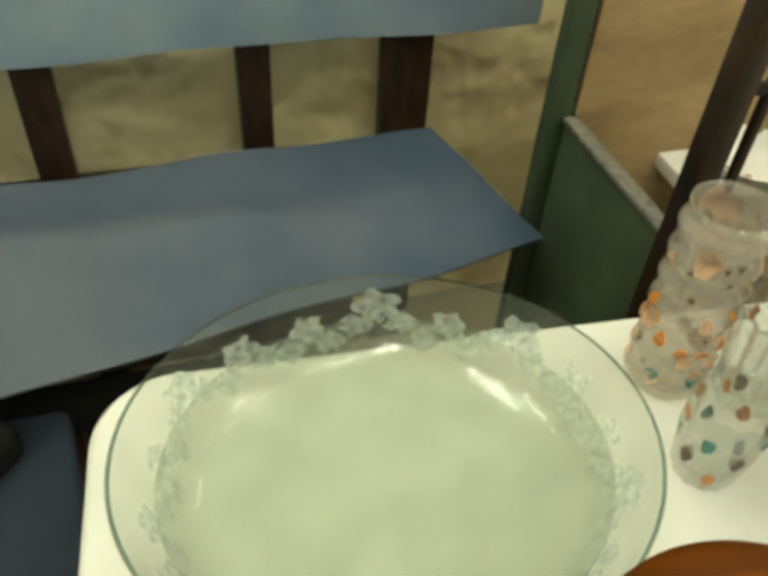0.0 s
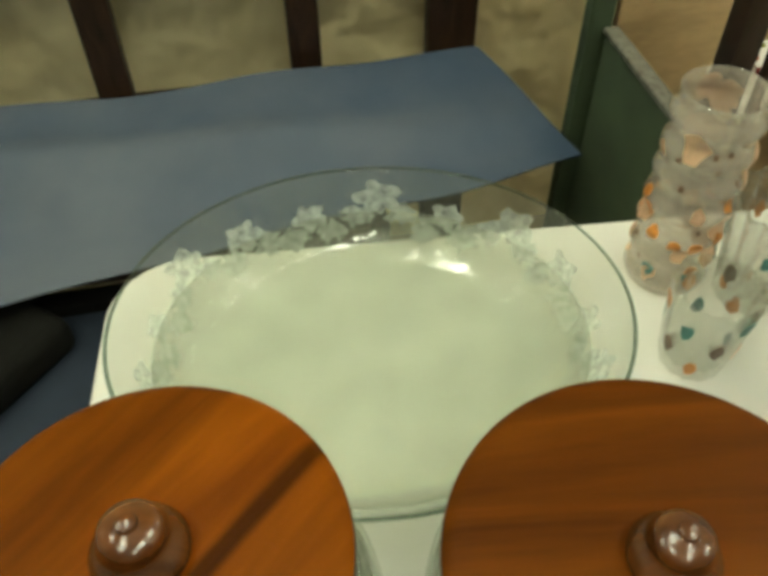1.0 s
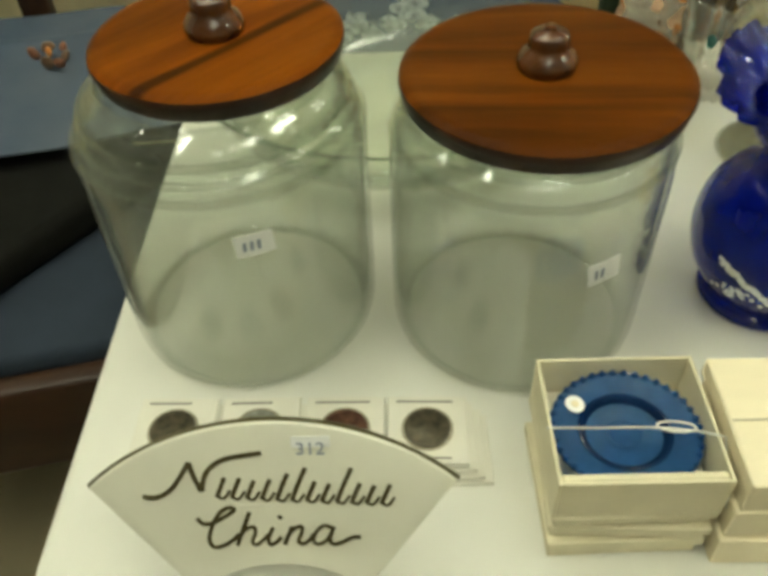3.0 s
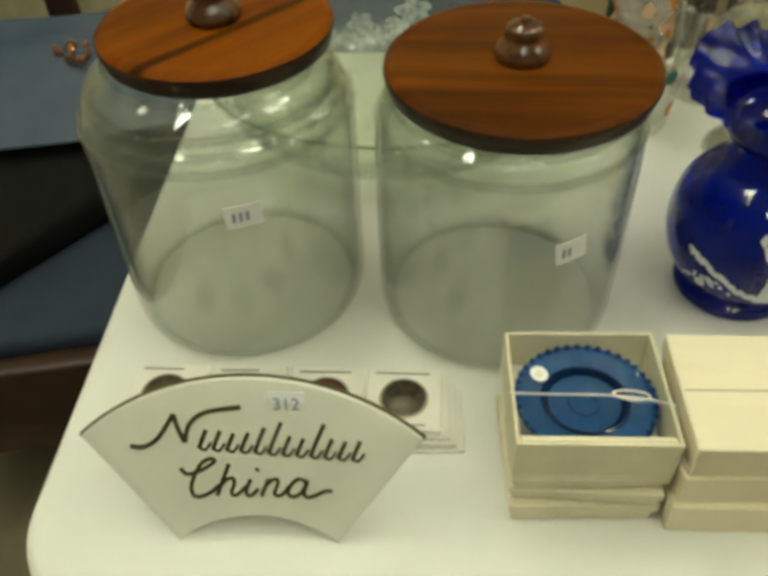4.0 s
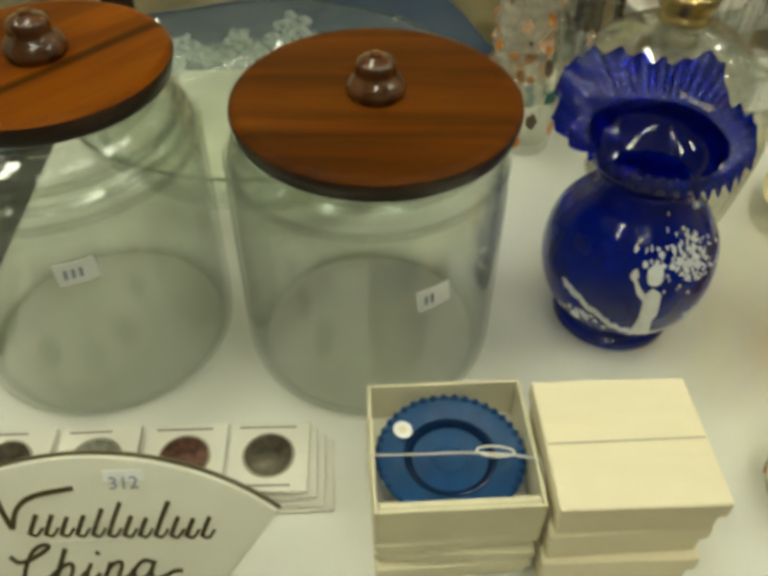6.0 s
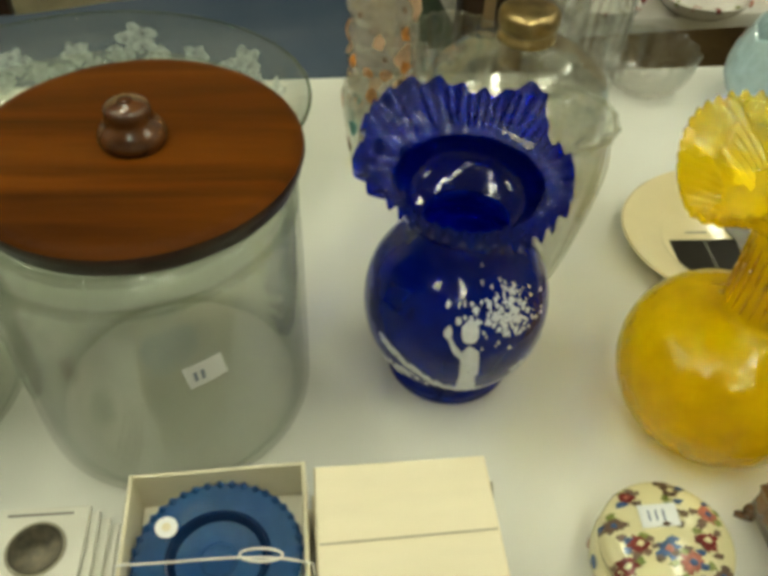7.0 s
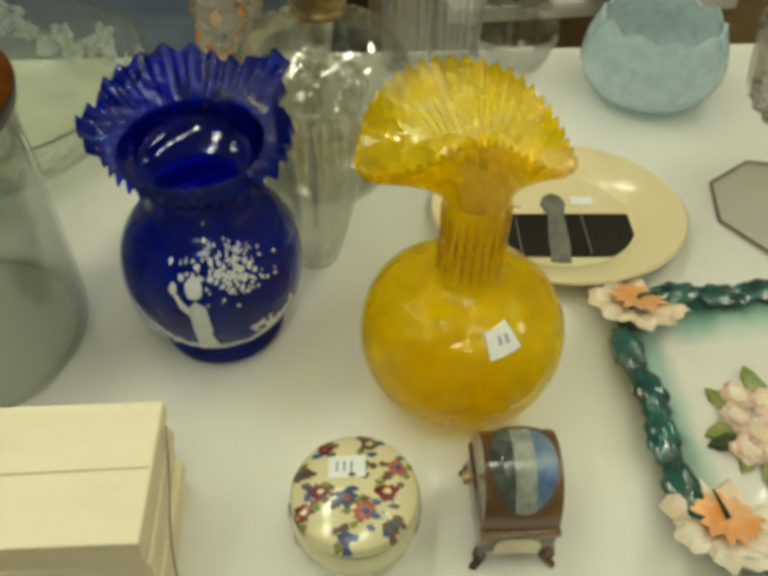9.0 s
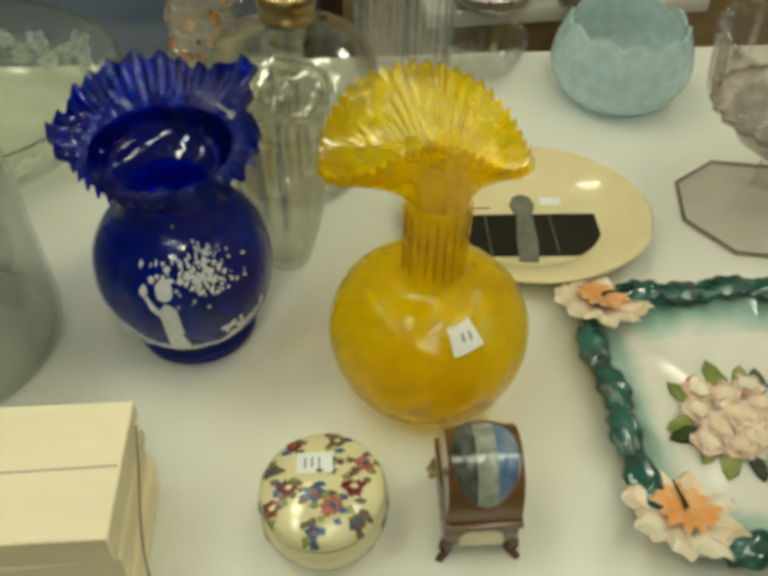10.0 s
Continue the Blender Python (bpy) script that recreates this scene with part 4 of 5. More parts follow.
for k, (z0, z1, dx, dy, tn) in enumerate(((0.0005, 0.030, 0.0, 0.0, -1.0), (0.0305, 0.059, -0.001, 0.002, 0.6), (0.0595, 0.088, 0.0, 0.0, -0.8))):
    plain_box("wooden_box", "pale wooden box with a sliding lid in a stack", 0.389 + dx, 0.477 + dx, -0.108 + dy, -0.027 + dy, T + z0, T + z1, M_BALSA, tn, "wooden boxes")
for v in (-0.0685,):
    seam = thing("wood_strip", "thin seam strip across the wooden box lid", "strip", 0.433, v, T + 0.0880)
    part("strip", box(-0.0425, 0.0425, -0.0005, 0.0005, 0.0, 0.0005), M_SEAM, seam, smooth=False)
cord2 = thing("elastic_cord", "thin dark cord hanging down beside the wooden boxes", "cord", 0.4785, -0.07, T)
part("cord", tube(spline([(0.0006, 0.03, 0.082), (0.0012, 0.012, 0.065), (0.0008, -0.004, 0.05), (0.0012, -0.02, 0.03), (0.001, -0.026, 0.002)], 6), 0.0008, 6), M_FLIPEDGE, cord2)

# ---- chintz trinket box ----
trinket = thing("trinket_box", "round chintz china trinket box with flowered lid", "trinket box", 0.5785, -0.0610, T + 0.0005)
part("base", lathe(shell([(0.027, 0.0), (0.032, 0.002), (0.0362, 0.010), (0.0378, 0.019), (0.0368, 0.0285)], 0.003, 0.004), 64), M_CHINTZ, trinket)
part("seam", lathe([(0.0330, 0.0286), (0.0352, 0.0286), (0.0350, 0.0322), (0.0330, 0.0322)], 64, close=True), M_BROWNDOT, trinket, "dark gap under the lid")
LID_FINE = spline([(0.0358, 0.0325), (0.0368, 0.0345), (0.0362, 0.0374), (0.0345, 0.0412), (0.0270, 0.0448), (0.0170, 0.0470), (0.0080, 0.0480), (0.001, 0.0482)], 6)
part("lid", lathe([(0.0, 0.0332), (0.0355, 0.0332)] + LID_FINE, 64), M_CHINTZ, trinket, "gently domed flowered lid")
rnd = random.Random(17)


def on_trinket(cx, cy):
    def place(u, v, d):
        x, y = cx + u, cy + v
        r = math.hypot(x, y)
        for (r0, h0), (r1, h1) in zip(LID_FINE[6:], LID_FINE[7:]):
            if r1 <= r <= r0 and r0 > r1:
                return (x, y, h0 + (h1 - h0) * (r0 - r) / (r0 - r1) + 0.0006 + d)
        return (x * 0.0368 / r, y * 0.0368 / r, 0.0356 + d)
    return place


def on_trinket_side(a0, z0):
    def place(u, v, d):
        a = a0 + u / 0.037
        return ((0.0379 + d) * math.cos(a), (0.0361 + d) * math.sin(a), z0 + v)
    return place


PAINTS = [M_MAROON, M_NAVY, M_ROSE, M_BROWNDOT, M_MAROON, M_LEAF]
SPRIGS = [(0.020, 190, 0, 1.0), (0.010, 235, 1, 1.25), (0.017, 285, 2, 1.3), (0.018, 342, 4, 1.2), (0.012, 70, 3, 0.9), (0.026, 22, 2, 1.15), (0.028, 72, 3, 1.1), (0.030, 125, 4, 0.9), (0.031, 163, 3, 1.0), (0.032, 205, 0, 1.1), (0.031, 258, 1, 0.8), (0.031, 308, 3, 0.9)]
for k, (rr, an, paint, grow) in enumerate(SPRIGS):
    place = on_trinket(rr * math.cos(radians(an)), rr * math.sin(radians(an)))
    size = 0.0051 * grow
    fl = part("painted_flower", wrapped(blob(0, 0, size, size * 0.85, rnd, 24, 0.38), place, 0.0002), PAINTS[paint], trinket)
    part("flower_heart", wrapped(blob(size * 0.15, 0, size * 0.36, size * 0.30, rnd, 12, 0.4), lambda u, v, d, place=place: place(u, v, d + 0.0004), 0.0002), (M_CHINTZ, M_ROSE, M_NAVY)[k % 3], fl)
    for j in range(5):
        b = j * 1.256 + rnd.uniform(-0.5, 0.5)
        q = size * rnd.uniform(1.0, 1.5)
        part("painted_leaf", wrapped(blob(q * math.cos(b), q * math.sin(b), 0.0026, 0.0018, rnd, 14, 0.5), lambda u, v, d, place=place: place(u, v, d + 0.0001), 0.0002), (M_BROWNDOT, M_LEAF, M_NAVY, M_BROWNDOT)[(k + j) % 4], trinket)
for k in range(14):
    place = on_trinket_side(2 * math.pi * k / 14, 0.016 + 0.006 * (k % 2))
    part("painted_flower", wrapped(blob(0, 0, 0.0042, 0.0042, rnd, 14, 0.25), place, 0.0003), PAINTS[(k * 5 + 2) % 6], trinket)
tg = thing("price_tag", "small white price tag on the trinket box lid", "price tag", 0.572, -0.064, T + 0.0575, group="price tags")
part("paper", box(-0.0105, 0.0105, -0.0065, 0.0065, 0, 0.0005), M_PAPER, tg, smooth=False)
for i in range(3):
    part("ink_bar", box(-0.006 + 0.004 * i, -0.0048 + 0.004 * i, -0.003, 0.003, 0.0006, 0.0009), M_BLUEINK, tg, smooth=False)
tg.matrix_basis = pose(0.5745, -0.0505, T + 0.0490, 4, -4, -3)

# ---- miniature roll-top chest ----
chest = thing("miniature_chest", "tiny brown roll-top chest with painted landscape lid", "ornament", 0.668, -0.062, T + 0.0005, -2)
w, d = 0.0215, 0.0285
chest.scale = (1, 1, 1.10)
part("body", box(-w, w, -d, d, 0.013, 0.033, 0.0015, 2), M_MINIWOOD, chest)
for sx in (-1, 1):
    for sy in (-1, 1):
        part("leg", tube(spline([(sx * (w - 0.003), sy * (d - 0.003), 0.016), (sx * (w - 0.001), sy * (d - 0.001), 0.010), (sx * (w - 0.004), sy * (d - 0.003), 0.005), (sx * (w + 0.001), sy * (d + 0.0015), 0.001), (sx * (w + 0.0012), sy * (d + 0.0015), 0.0)], 4), lambda u: 0.0035 - 0.0014 * u, 8), M_MINIWOOD, chest)


def roll(y0, y1, width, lift):
    """A length of the quarter-round roll top; y runs over its bow."""
    rings = []
    for i in range(13):
        u = y0 + (y1 - y0) * i / 12
        a = radians(175 * u)
        yy, zz = -d * 0.98 * math.cos(a), 0.031 + 0.037 * math.sin(a) ** 0.8
        k = 1 + lift / 0.03
        rings.append([(-width, yy * k, 0.031 + (zz - 0.031) * k), (width, yy * k, 0.031 + (zz - 0.031) * k), (width, yy * 0.97, 0.0308), (-width, yy * 0.97, 0.0308)])
    return loft(rings)


part("roll_top", roll(0.0, 1.0, w * 0.97, 0.0), M_MINIWOOD, chest)


def on_roll(x, v, lift):
    """A point on the roll top: x across, v from its front (0) over to its back (1)."""
    a = radians(175 * min(max(v, 0.0), 1.0))
    k = 1 + (0.0012 + lift) / 0.03
    return (x, -d * 0.98 * math.cos(a) * k, 0.031 + 0.037 * math.sin(a) ** 0.8 * k)


def medallion(x0, x1, lift):
    """An upright slice of the oval picture between two offsets across it."""
    n = 14
    xs = [x0 + (x1 - x0) * i / n for i in range(n + 1)]
    reach = [0.30 * math.sqrt(max(0.0, 1 - (x / 0.0185) ** 2)) for x in xs]
    up1 = [(x1, 0.43 + reach[-1] * (2 * i / 12 - 1)) for i in range(1, 12)]
    down0 = [(x0, 0.43 - reach[0] * (2 * i / 12 - 1)) for i in range(1, 12)]
    return wrapped([(x, 0.43 - q) for x, q in zip(xs, reach)] + up1 + [(x, 0.43 + q) for x, q in zip(xs[::-1], reach[::-1])] + down0, lambda u, v, dd: on_roll(u, v, dd + lift), 0.0004)


part("painted_forest", medallion(-0.0183, -0.0050, 0.0), M_LANDDARK, chest, "glossy painted dark trees")
part("painted_water", medallion(-0.0050, 0.0062, 0.0), M_LANDPALE, chest, "glossy painted pale water")
part("painted_sky", medallion(0.0062, 0.0183, 0.0), M_LANDBLUE, chest, "glossy painted blue sky")
part("picture_frame", tube([on_roll(0.0188 * math.cos(t), 0.43 + 0.305 * math.sin(t), 0.0002) for t in (2 * math.pi * i / 40 for i in range(41))], 0.0011, 6), M_MINIWOOD, chest, "thin oval brown frame")
part("cornice", box(-w - 0.001, w + 0.001, -d - 0.002, d + 0.001, 0.0315, 0.0350, 0.0012, 2), M_MINIWOOD, chest, "moulded brown ledge")
bm = slab([(-0.013, 0.014), (0.013, 0.014), (0.013, 0.022), (0.011, 0.0265), (0.007, 0.0285), (-0.007, 0.0285), (-0.011, 0.0265), (-0.013, 0.022)], 0, 0.0012, 0.0004, 1)
bm.transform(Matrix.Translation((0, -d - 0.0002, 0)) @ Matrix.Rotation(radians(90), 4, "X"))
part("front_panel", bm, M_CARD, chest, "pale arched front panel")
part("side_knob", lathe([(0.0, 0.0), (0.002, 0.0), (0.002, 0.002), (0.0035, 0.003), (0.0035, 0.006), (0.0, 0.0065)], 14), M_BRASS, chest, "small dark brass knob").matrix_basis = pose(-w - 0.001, 0.002, 0.040, 0, -90, 0)

# ---- cream plate with dark band ----
PX, PY = 0.757, 0.200
plate = thing("oval_plate", "cream oval plate with a black band and grey motif", "plate", PX, PY, T + 0.0005, -3)
rings = []
for r, h in [(0.0, 0.0), (0.55, 0.0), (0.62, 0.002), (0.70, 0.009), (0.97, 0.018), (1.0, 0.020), (0.985, 0.0215), (0.70, 0.0125), (0.655, 0.0085), (0.62, 0.006), (0.0, 0.005)]:
    rings.append([(max(r, 1e-3) * 0.106 * math.cos(a), max(r, 1e-3) * 0.090 * math.sin(a), h) for a in (2 * math.pi * i / 96 for i in range(96))])
part("body", loft(rings), M_CREAMPLATE, plate)


def well(x):
    return 0.055 * max(0.0, 1 - (x / 0.0655) ** 4) ** 0.5


xs = [-0.0625 + 0.125 * i / 30 for i in range(31)]
outl = [(x, max(-0.045, -well(x))) for x in xs] + [(x, min(0.008, well(x))) for x in xs[::-1]]
part("black_band", slab(outl, 0.0052, 0.0062), M_BLACK, plate, "glossy black painted band", smooth=False)
part("grey_motif", slab([(-0.012, -0.051), (0.004, -0.052), (0.007, -0.030), (0.008, 0.005), (0.012, 0.020), (0.009, 0.030), (0.002, 0.034), (-0.006, 0.030), (-0.010, 0.020), (-0.006, 0.004), (-0.010, -0.025)], 0.0064, 0.0074), M_GREYFIG, plate, "plain grey painted motif", smooth=False)
for x in (-0.034, 0.022):
    part("thin_line", box(x, x + 0.0012, -0.042, 0.006, 0.0064, 0.0068), M_GREYFIG, plate, smooth=False)
part("writing_bar", box(-0.045, -0.027, 0.016, 0.0175, 0.0063, 0.0067), M_INK, plate, smooth=False)
tg = thing("price_tag", "small white price tag on the cream plate", "price tag", 0.785, 0.2235, T + 0.0068, -5, group="price tags")
part("paper", box(-0.009, 0.009, -0.005, 0.005, 0, 0.0005), M_PAPER, tg, smooth=False)

# ---- flowered china tray ----
tray = thing("china_tray", "white china tray with green edge and raised flowers", "tray", 0.874, -0.006, T + 0.0005, 0)
hw, hd = 0.106, 0.108


def tray_ring(k, h, wave):
    pts = []
    n = 160
    for i in range(n):
        a = 2 * math.pi * i / n
        c, s = math.cos(a), math.sin(a)
        p = 6.0
        r = 1 / (abs(c) ** p + abs(s) ** p) ** (1 / p)
        r *= 1 + wave * (0.018 * math.cos(28 * a) + 0.012 * math.cos(12 * a))
        pts.append((hw * k * r * c, hd * k * r * s, h))
    return pts


part("body", loft([tray_ring(0.02, 0, 0), tray_ring(0.66, 0, 0), tray_ring(0.74, 0.003, 0), tray_ring(0.97, 0.018, 1), tray_ring(1.0, 0.0205, 1), tray_ring(0.985, 0.022, 1), tray_ring(0.75, 0.0075, 0.2), tray_ring(0.68, 0.004, 0), tray_ring(0.02, 0.004, 0)]), M_TRAY, tray)
rnd = random.Random(21)


def edge_clump(name, x, y, z, size, mat, parent, n=5):
    bms = []
    for i in range(n):
        b = bmesh.new()
        bmesh.ops.create_icosphere(b, subdivisions=2, radius=1.0)
        for v in b.verts:
            v.co *= 1 + 0.2 * noise.noise(v.co * 2.0 + Vector((i * 3.1, x * 90, y * 70)))
        b.transform(Matrix.LocRotScale((x + rnd.uniform(-1, 1) * size * 0.8, y + rnd.uniform(-1, 1) * size * 0.8, z), Euler((rnd.uniform(0, 3), rnd.uniform(0, 3), 0)), (size * rnd.uniform(0.6, 1.0), size * rnd.uniform(0.6, 1.0), size * 0.45)))
        bms.append(b)
    return part(name, joined(bms), mat, parent)


def edge_lobe(x, y, along, seed):
    """One shell-like lobe of the tray's edge: a raised, ribbed half dome."""
    b = bmesh.new()
    bmesh.ops.create_icosphere(b, subdivisions=4, radius=1.0)
    for v in b.verts:
        t = math.atan2(v.co.y, v.co.x)
        v.co *= 1 + 0.07 * math.cos(9 * t + seed) + 0.12 * noise.noise(v.co * 1.6 + Vector((seed, 0, 0)))
    b.transform(Matrix.LocRotScale((x, y, 0.0190), Euler((0, 0, radians(along))), (0.0215, 0.0115, 0.0052)))
    return part("green_edge", b, M_GREEN, tray, "glossy dark green lobe")


for side in range(4):
    for i in range(4):
        u = (-0.50, -0.17, 0.17, 0.50)[i]
        k = 0.945 + 0.02 * math.sin(side * 2.1 + i * 2.7)
        x, y = ((-hw * k, hd * u), (hw * u, hd * k), (hw * k, hd * u), (hw * u, -hd * k))[side]
        edge_lobe(x, y, (90, 0, 90, 0)[side] + 8 * math.sin(i * 4 + side), side * 5 + i * 2.3)


def ragged(a, k, petals, seed):
    return 1 + k * (0.11 * math.cos(petals * a) + 0.06 * math.cos(19 * a + seed) + 0.10 * noise.noise(Vector((2 * math.cos(a), 2 * math.sin(a), seed))))


def flower(x, y, z, size, outer, inner, parent, tilt=(0, 0), petals=8):
    """A raised china flower: ruffled petals round a darker heart."""
    rings = []
    for k, h in ((0.05, 0.0), (0.5, 0.10), (0.85, 0.28), (1.0, 0.24), (0.85, 0.38), (0.45, 0.26), (0.05, 0.20)):
        rings.append([(size * k * ragged(a, k, petals, x * 50) * math.cos(a), size * k * ragged(a, k, petals, x * 50) * math.sin(a), size * (h + 0.08 * k * math.cos(petals * a + 1)))
                      for a in (2 * math.pi * i / 72 for i in range(72))])
    bm = loft(rings)
    m = Matrix.Translation((x, y, z)) @ Euler((radians(tilt[0]), radians(tilt[1]), rnd.uniform(0, 3))).to_matrix().to_4x4()
    bm.transform(m)
    f = part("flower", bm, outer, parent, "raised china flower")
    rings = []
    for k, h in ((0.02, 0.20), (0.40, 0.30), (0.62, 0.40), (0.34, 0.40), (0.02, 0.30)):
        rings.append([(size * k * (0.9 + 0.12 * math.cos(13 * a) + 0.25 * noise.noise(Vector((3 * math.cos(a), 3 * math.sin(a), y * 40)))) * math.cos(a), size * k * (0.9 + 0.12 * math.cos(13 * a) + 0.25 * noise.noise(Vector((3 * math.cos(a), 3 * math.sin(a), y * 40)))) * math.sin(a), size * (h + 0.02)) for a in (2 * math.pi * i / 78 for i in range(78))])
    bm = loft(rings)
    bm.transform(m)
    part("flower_heart", bm, inner, f, "peach flower heart")
    if size > 0.02:
        bm = tube(spline([(0, 0, size * 0.40), (size * 0.10, 0.0, size * 0.46), (size * 0.34, -size * 0.08, size * 0.47), (size * 0.6, -size * 0.2, size * 0.44)], 4), lambda u: size * (0.055 - 0.035 * u), 8)
        bm.transform(m)
        part("stamen", bm, M_LEAFDARK, f, "dark green stamen")
    return f


for sx, sy in ((-1, 1), (1, 1), (-1, -0.86), (1, -0.86)):
    flower(sx * hw * 0.80, sy * hd * 0.86, 0.012, 0.033, M_PETAL, M_PEACH, tray, (sy * -12, sx * -12))
for i in range(15):
    a, r = i * 2.4, 0.0088 * math.sqrt(i)
    flower(-0.010 + r * 1.3 * math.cos(a), -0.008 + r * math.sin(a), 0.0045, 0.0112, M_PINK, M_PETAL, tray, (rnd.uniform(-10, 10), rnd.uniform(-10, 10)), 5)
for i in range(16):
    a = i * 0.393 + 0.2
    bm = slab([(0.0, -0.002), (0.006, -0.005), (0.014, -0.003), (0.018, 0.0), (0.013, 0.004), (0.005, 0.0045)], 0.0, 0.0018, 0.0006, 1)
    bm.transform(Matrix.Translation((-0.010 + 0.030 * math.cos(a) * 1.15, -0.008 + 0.025 * math.sin(a), 0.0045)) @ Matrix.Rotation(a + rnd.uniform(-0.5, 0.5), 4, "Z") @ Matrix.Scale(rnd.uniform(1.1, 1.6), 4))
    part("leaf", bm, (M_LEAF, M_LEAF, M_LEAFDARK)[i % 3], tray, "raised green china leaf")

# ---- aqua rose bowl with scalloped rim ----
aqua = thing("aqua_bowl", "aqua opalescent glass rose bowl with scalloped rim", "bowl", 0.897, 0.405, T + 0.0005)


def aqua_rim(a, s, d):
    r = 0.0685 - 0.010 * s - d
    z = 0.058 + 0.022 * s + s * (0.0075 * abs(math.sin(5 * a + 0.5)) - 0.0035)
    return (r * math.cos(a), r * math.sin(a), z)


body, mouth = ruffled([(0.030, 0.0), (0.040, 0.001), (0.058, 0.010), (0.0695, 0.028), (0.0715, 0.042), (0.0685, 0.058)], aqua_rim, 0.003, 6, 144)
part("body", body, M_AQUA, aqua)
part("rim", mouth, M_AQUA, aqua, "scalloped opalescent rim")

# ---- footed cut-glass compote ----
comp = thing("glass_compote", "footed pressed glass compote with eight-sided foot", "compote", 0.966, 0.207, T + 0.0005, 10)
foot = []
for r, h in ((0.001, 0.0), (0.067, 0.0), (0.070, 0.002), (0.068, 0.0045), (0.040, 0.008), (0.016, 0.014), (0.0115, 0.022), (0.0105, 0.040), (0.0120, 0.058), (0.0140, 0.064), (0.001, 0.065)):
    foot.append([(r * math.cos(a), r * math.sin(a), h) for a in (2 * math.pi * i / 8 for i in range(8))])
part("foot", loft(foot), M_FOOT, comp, "eight-sided glass foot and stem", smooth=False)
part("foot_rim", tube([(0.0690 * math.cos(2 * math.pi * i / 8), 0.0690 * math.sin(2 * math.pi * i / 8), 0.0030) for i in range(9)], 0.0020, 6), M_CUTEDGE, comp, "thick glass edge")
part("cup", lathe(shell([(0.014, 0.066), (0.030, 0.070), (0.043, 0.080), (0.049, 0.092), (0.050, 0.099)], 0.004, 0.069), 96, 0.02, 12), M_PINKCUT, comp, "rounded lower cup")
part("bowl", lathe(shell([(0.050, 0.100), (0.064, 0.103), (0.071, 0.114), (0.074, 0.135), (0.077, 0.160)], 0.004, 0.102), 96, 0.045, 24), M_PINKCUT, comp, "ribbed glass bowl", smooth=False)
part("bowl_edge", lathe([(0.0655 + 0.0022 * math.cos(a), 0.1035 + 0.0022 * math.sin(a)) for a in (0, 1.05, 2.1, 3.14, 4.2, 5.24)], 192, 0.03, 24, close=True), M_CUTEDGE, comp, "thick scalloped glass edge")
for k in range(24):
    a = 2 * math.pi * k / 24
    bm = bmesh.new()
    bmesh.ops.create_icosphere(bm, subdivisions=1, radius=0.0050, matrix=Matrix.Translation((0.0775 * math.cos(a), 0.0775 * math.sin(a), 0.1605)))
    part("rim_bead", bm, M_PINKCUT, comp)

# ---- lustre glass vase behind the blue one ----
lustre = thing("glass_vase", "tall ribbed iridescent clear glass vase tapering down", "vase", 0.556, 0.172, T + 0.0005)
part("rim", lathe([(0.0395 + 0.002 * math.cos(a), 0.1585 + 0.002 * math.sin(a)) for a in (0, 1.05, 2.1, 3.14, 4.2, 5.24)], 64, close=True), M_IRIS, lustre, "pale rolled rim")
part("body", lathe(shell([(0.012, 0.0), (0.016, 0.002), (0.020, 0.014), (0.028, 0.045), (0.035, 0.085), (0.039, 0.120), (0.038, 0.140), (0.036, 0.150), (0.041, 0.158)], 0.003, 0.008), 112, 0.05, 14), M_IRIS, lustre)

# ---- clear oil lamp with brass collar ----
lamp = thing("oil_lamp", "clear glass oil lamp with a brass collar", "oil lamp", 0.566, 0.285, T + 0.0005)
part("foot", lathe(shell([(0.050, 0.0), (0.052, 0.003), (0.046, 0.009), (0.026, 0.018), (0.014, 0.030), (0.013, 0.045)], 0.003, 0.002), 64), M_CLEAR, lamp, "round glass foot")
part("font", lathe(shell([(0.014, 0.046), (0.036, 0.055), (0.062, 0.076), (0.072, 0.099), (0.066, 0.124), (0.045, 0.141), (0.023, 0.148), (0.0185, 0.152)], 0.003, 0.050), 80), M_CLEAR, lamp, "round glass font")
part("collar", lathe(spline([(0.0, 0.1525), (0.020, 0.1525), (0.0215, 0.156), (0.019, 0.160), (0.0225, 0.163), (0.023, 0.172), (0.017, 0.177), (0.0, 0.178)], 3), 40), M_BRASS, lamp, "brass collar")

# ---- painted glasses ----
tall = thing("painted_tumbler", "tall rippled glass tumbler painted with orange flowers", "tumbler", 0.477, 0.432, T + 0.0005)
tall_prof = [(0.029, 0.0), (0.031, 0.002)]
for i in range(7):
    tall_prof += [(0.0345, 0.012 + 0.0248 * i), (0.0300, 0.024 + 0.0248 * i)]
tall_prof += [(0.032, 0.181)]
part("body", lathe(shell(tall_prof, 0.0025, 0.008, 4), 56), M_MILKY, tall)
rnd = random.Random(8)


TALL_FINE = spline(tall_prof, 6)


def on_tumbler(u, v, d):
    a = u / 0.034
    r = radius_at(TALL_FINE, v) + 0.0006 + d
    return (r * math.cos(a), r * math.sin(a), v)


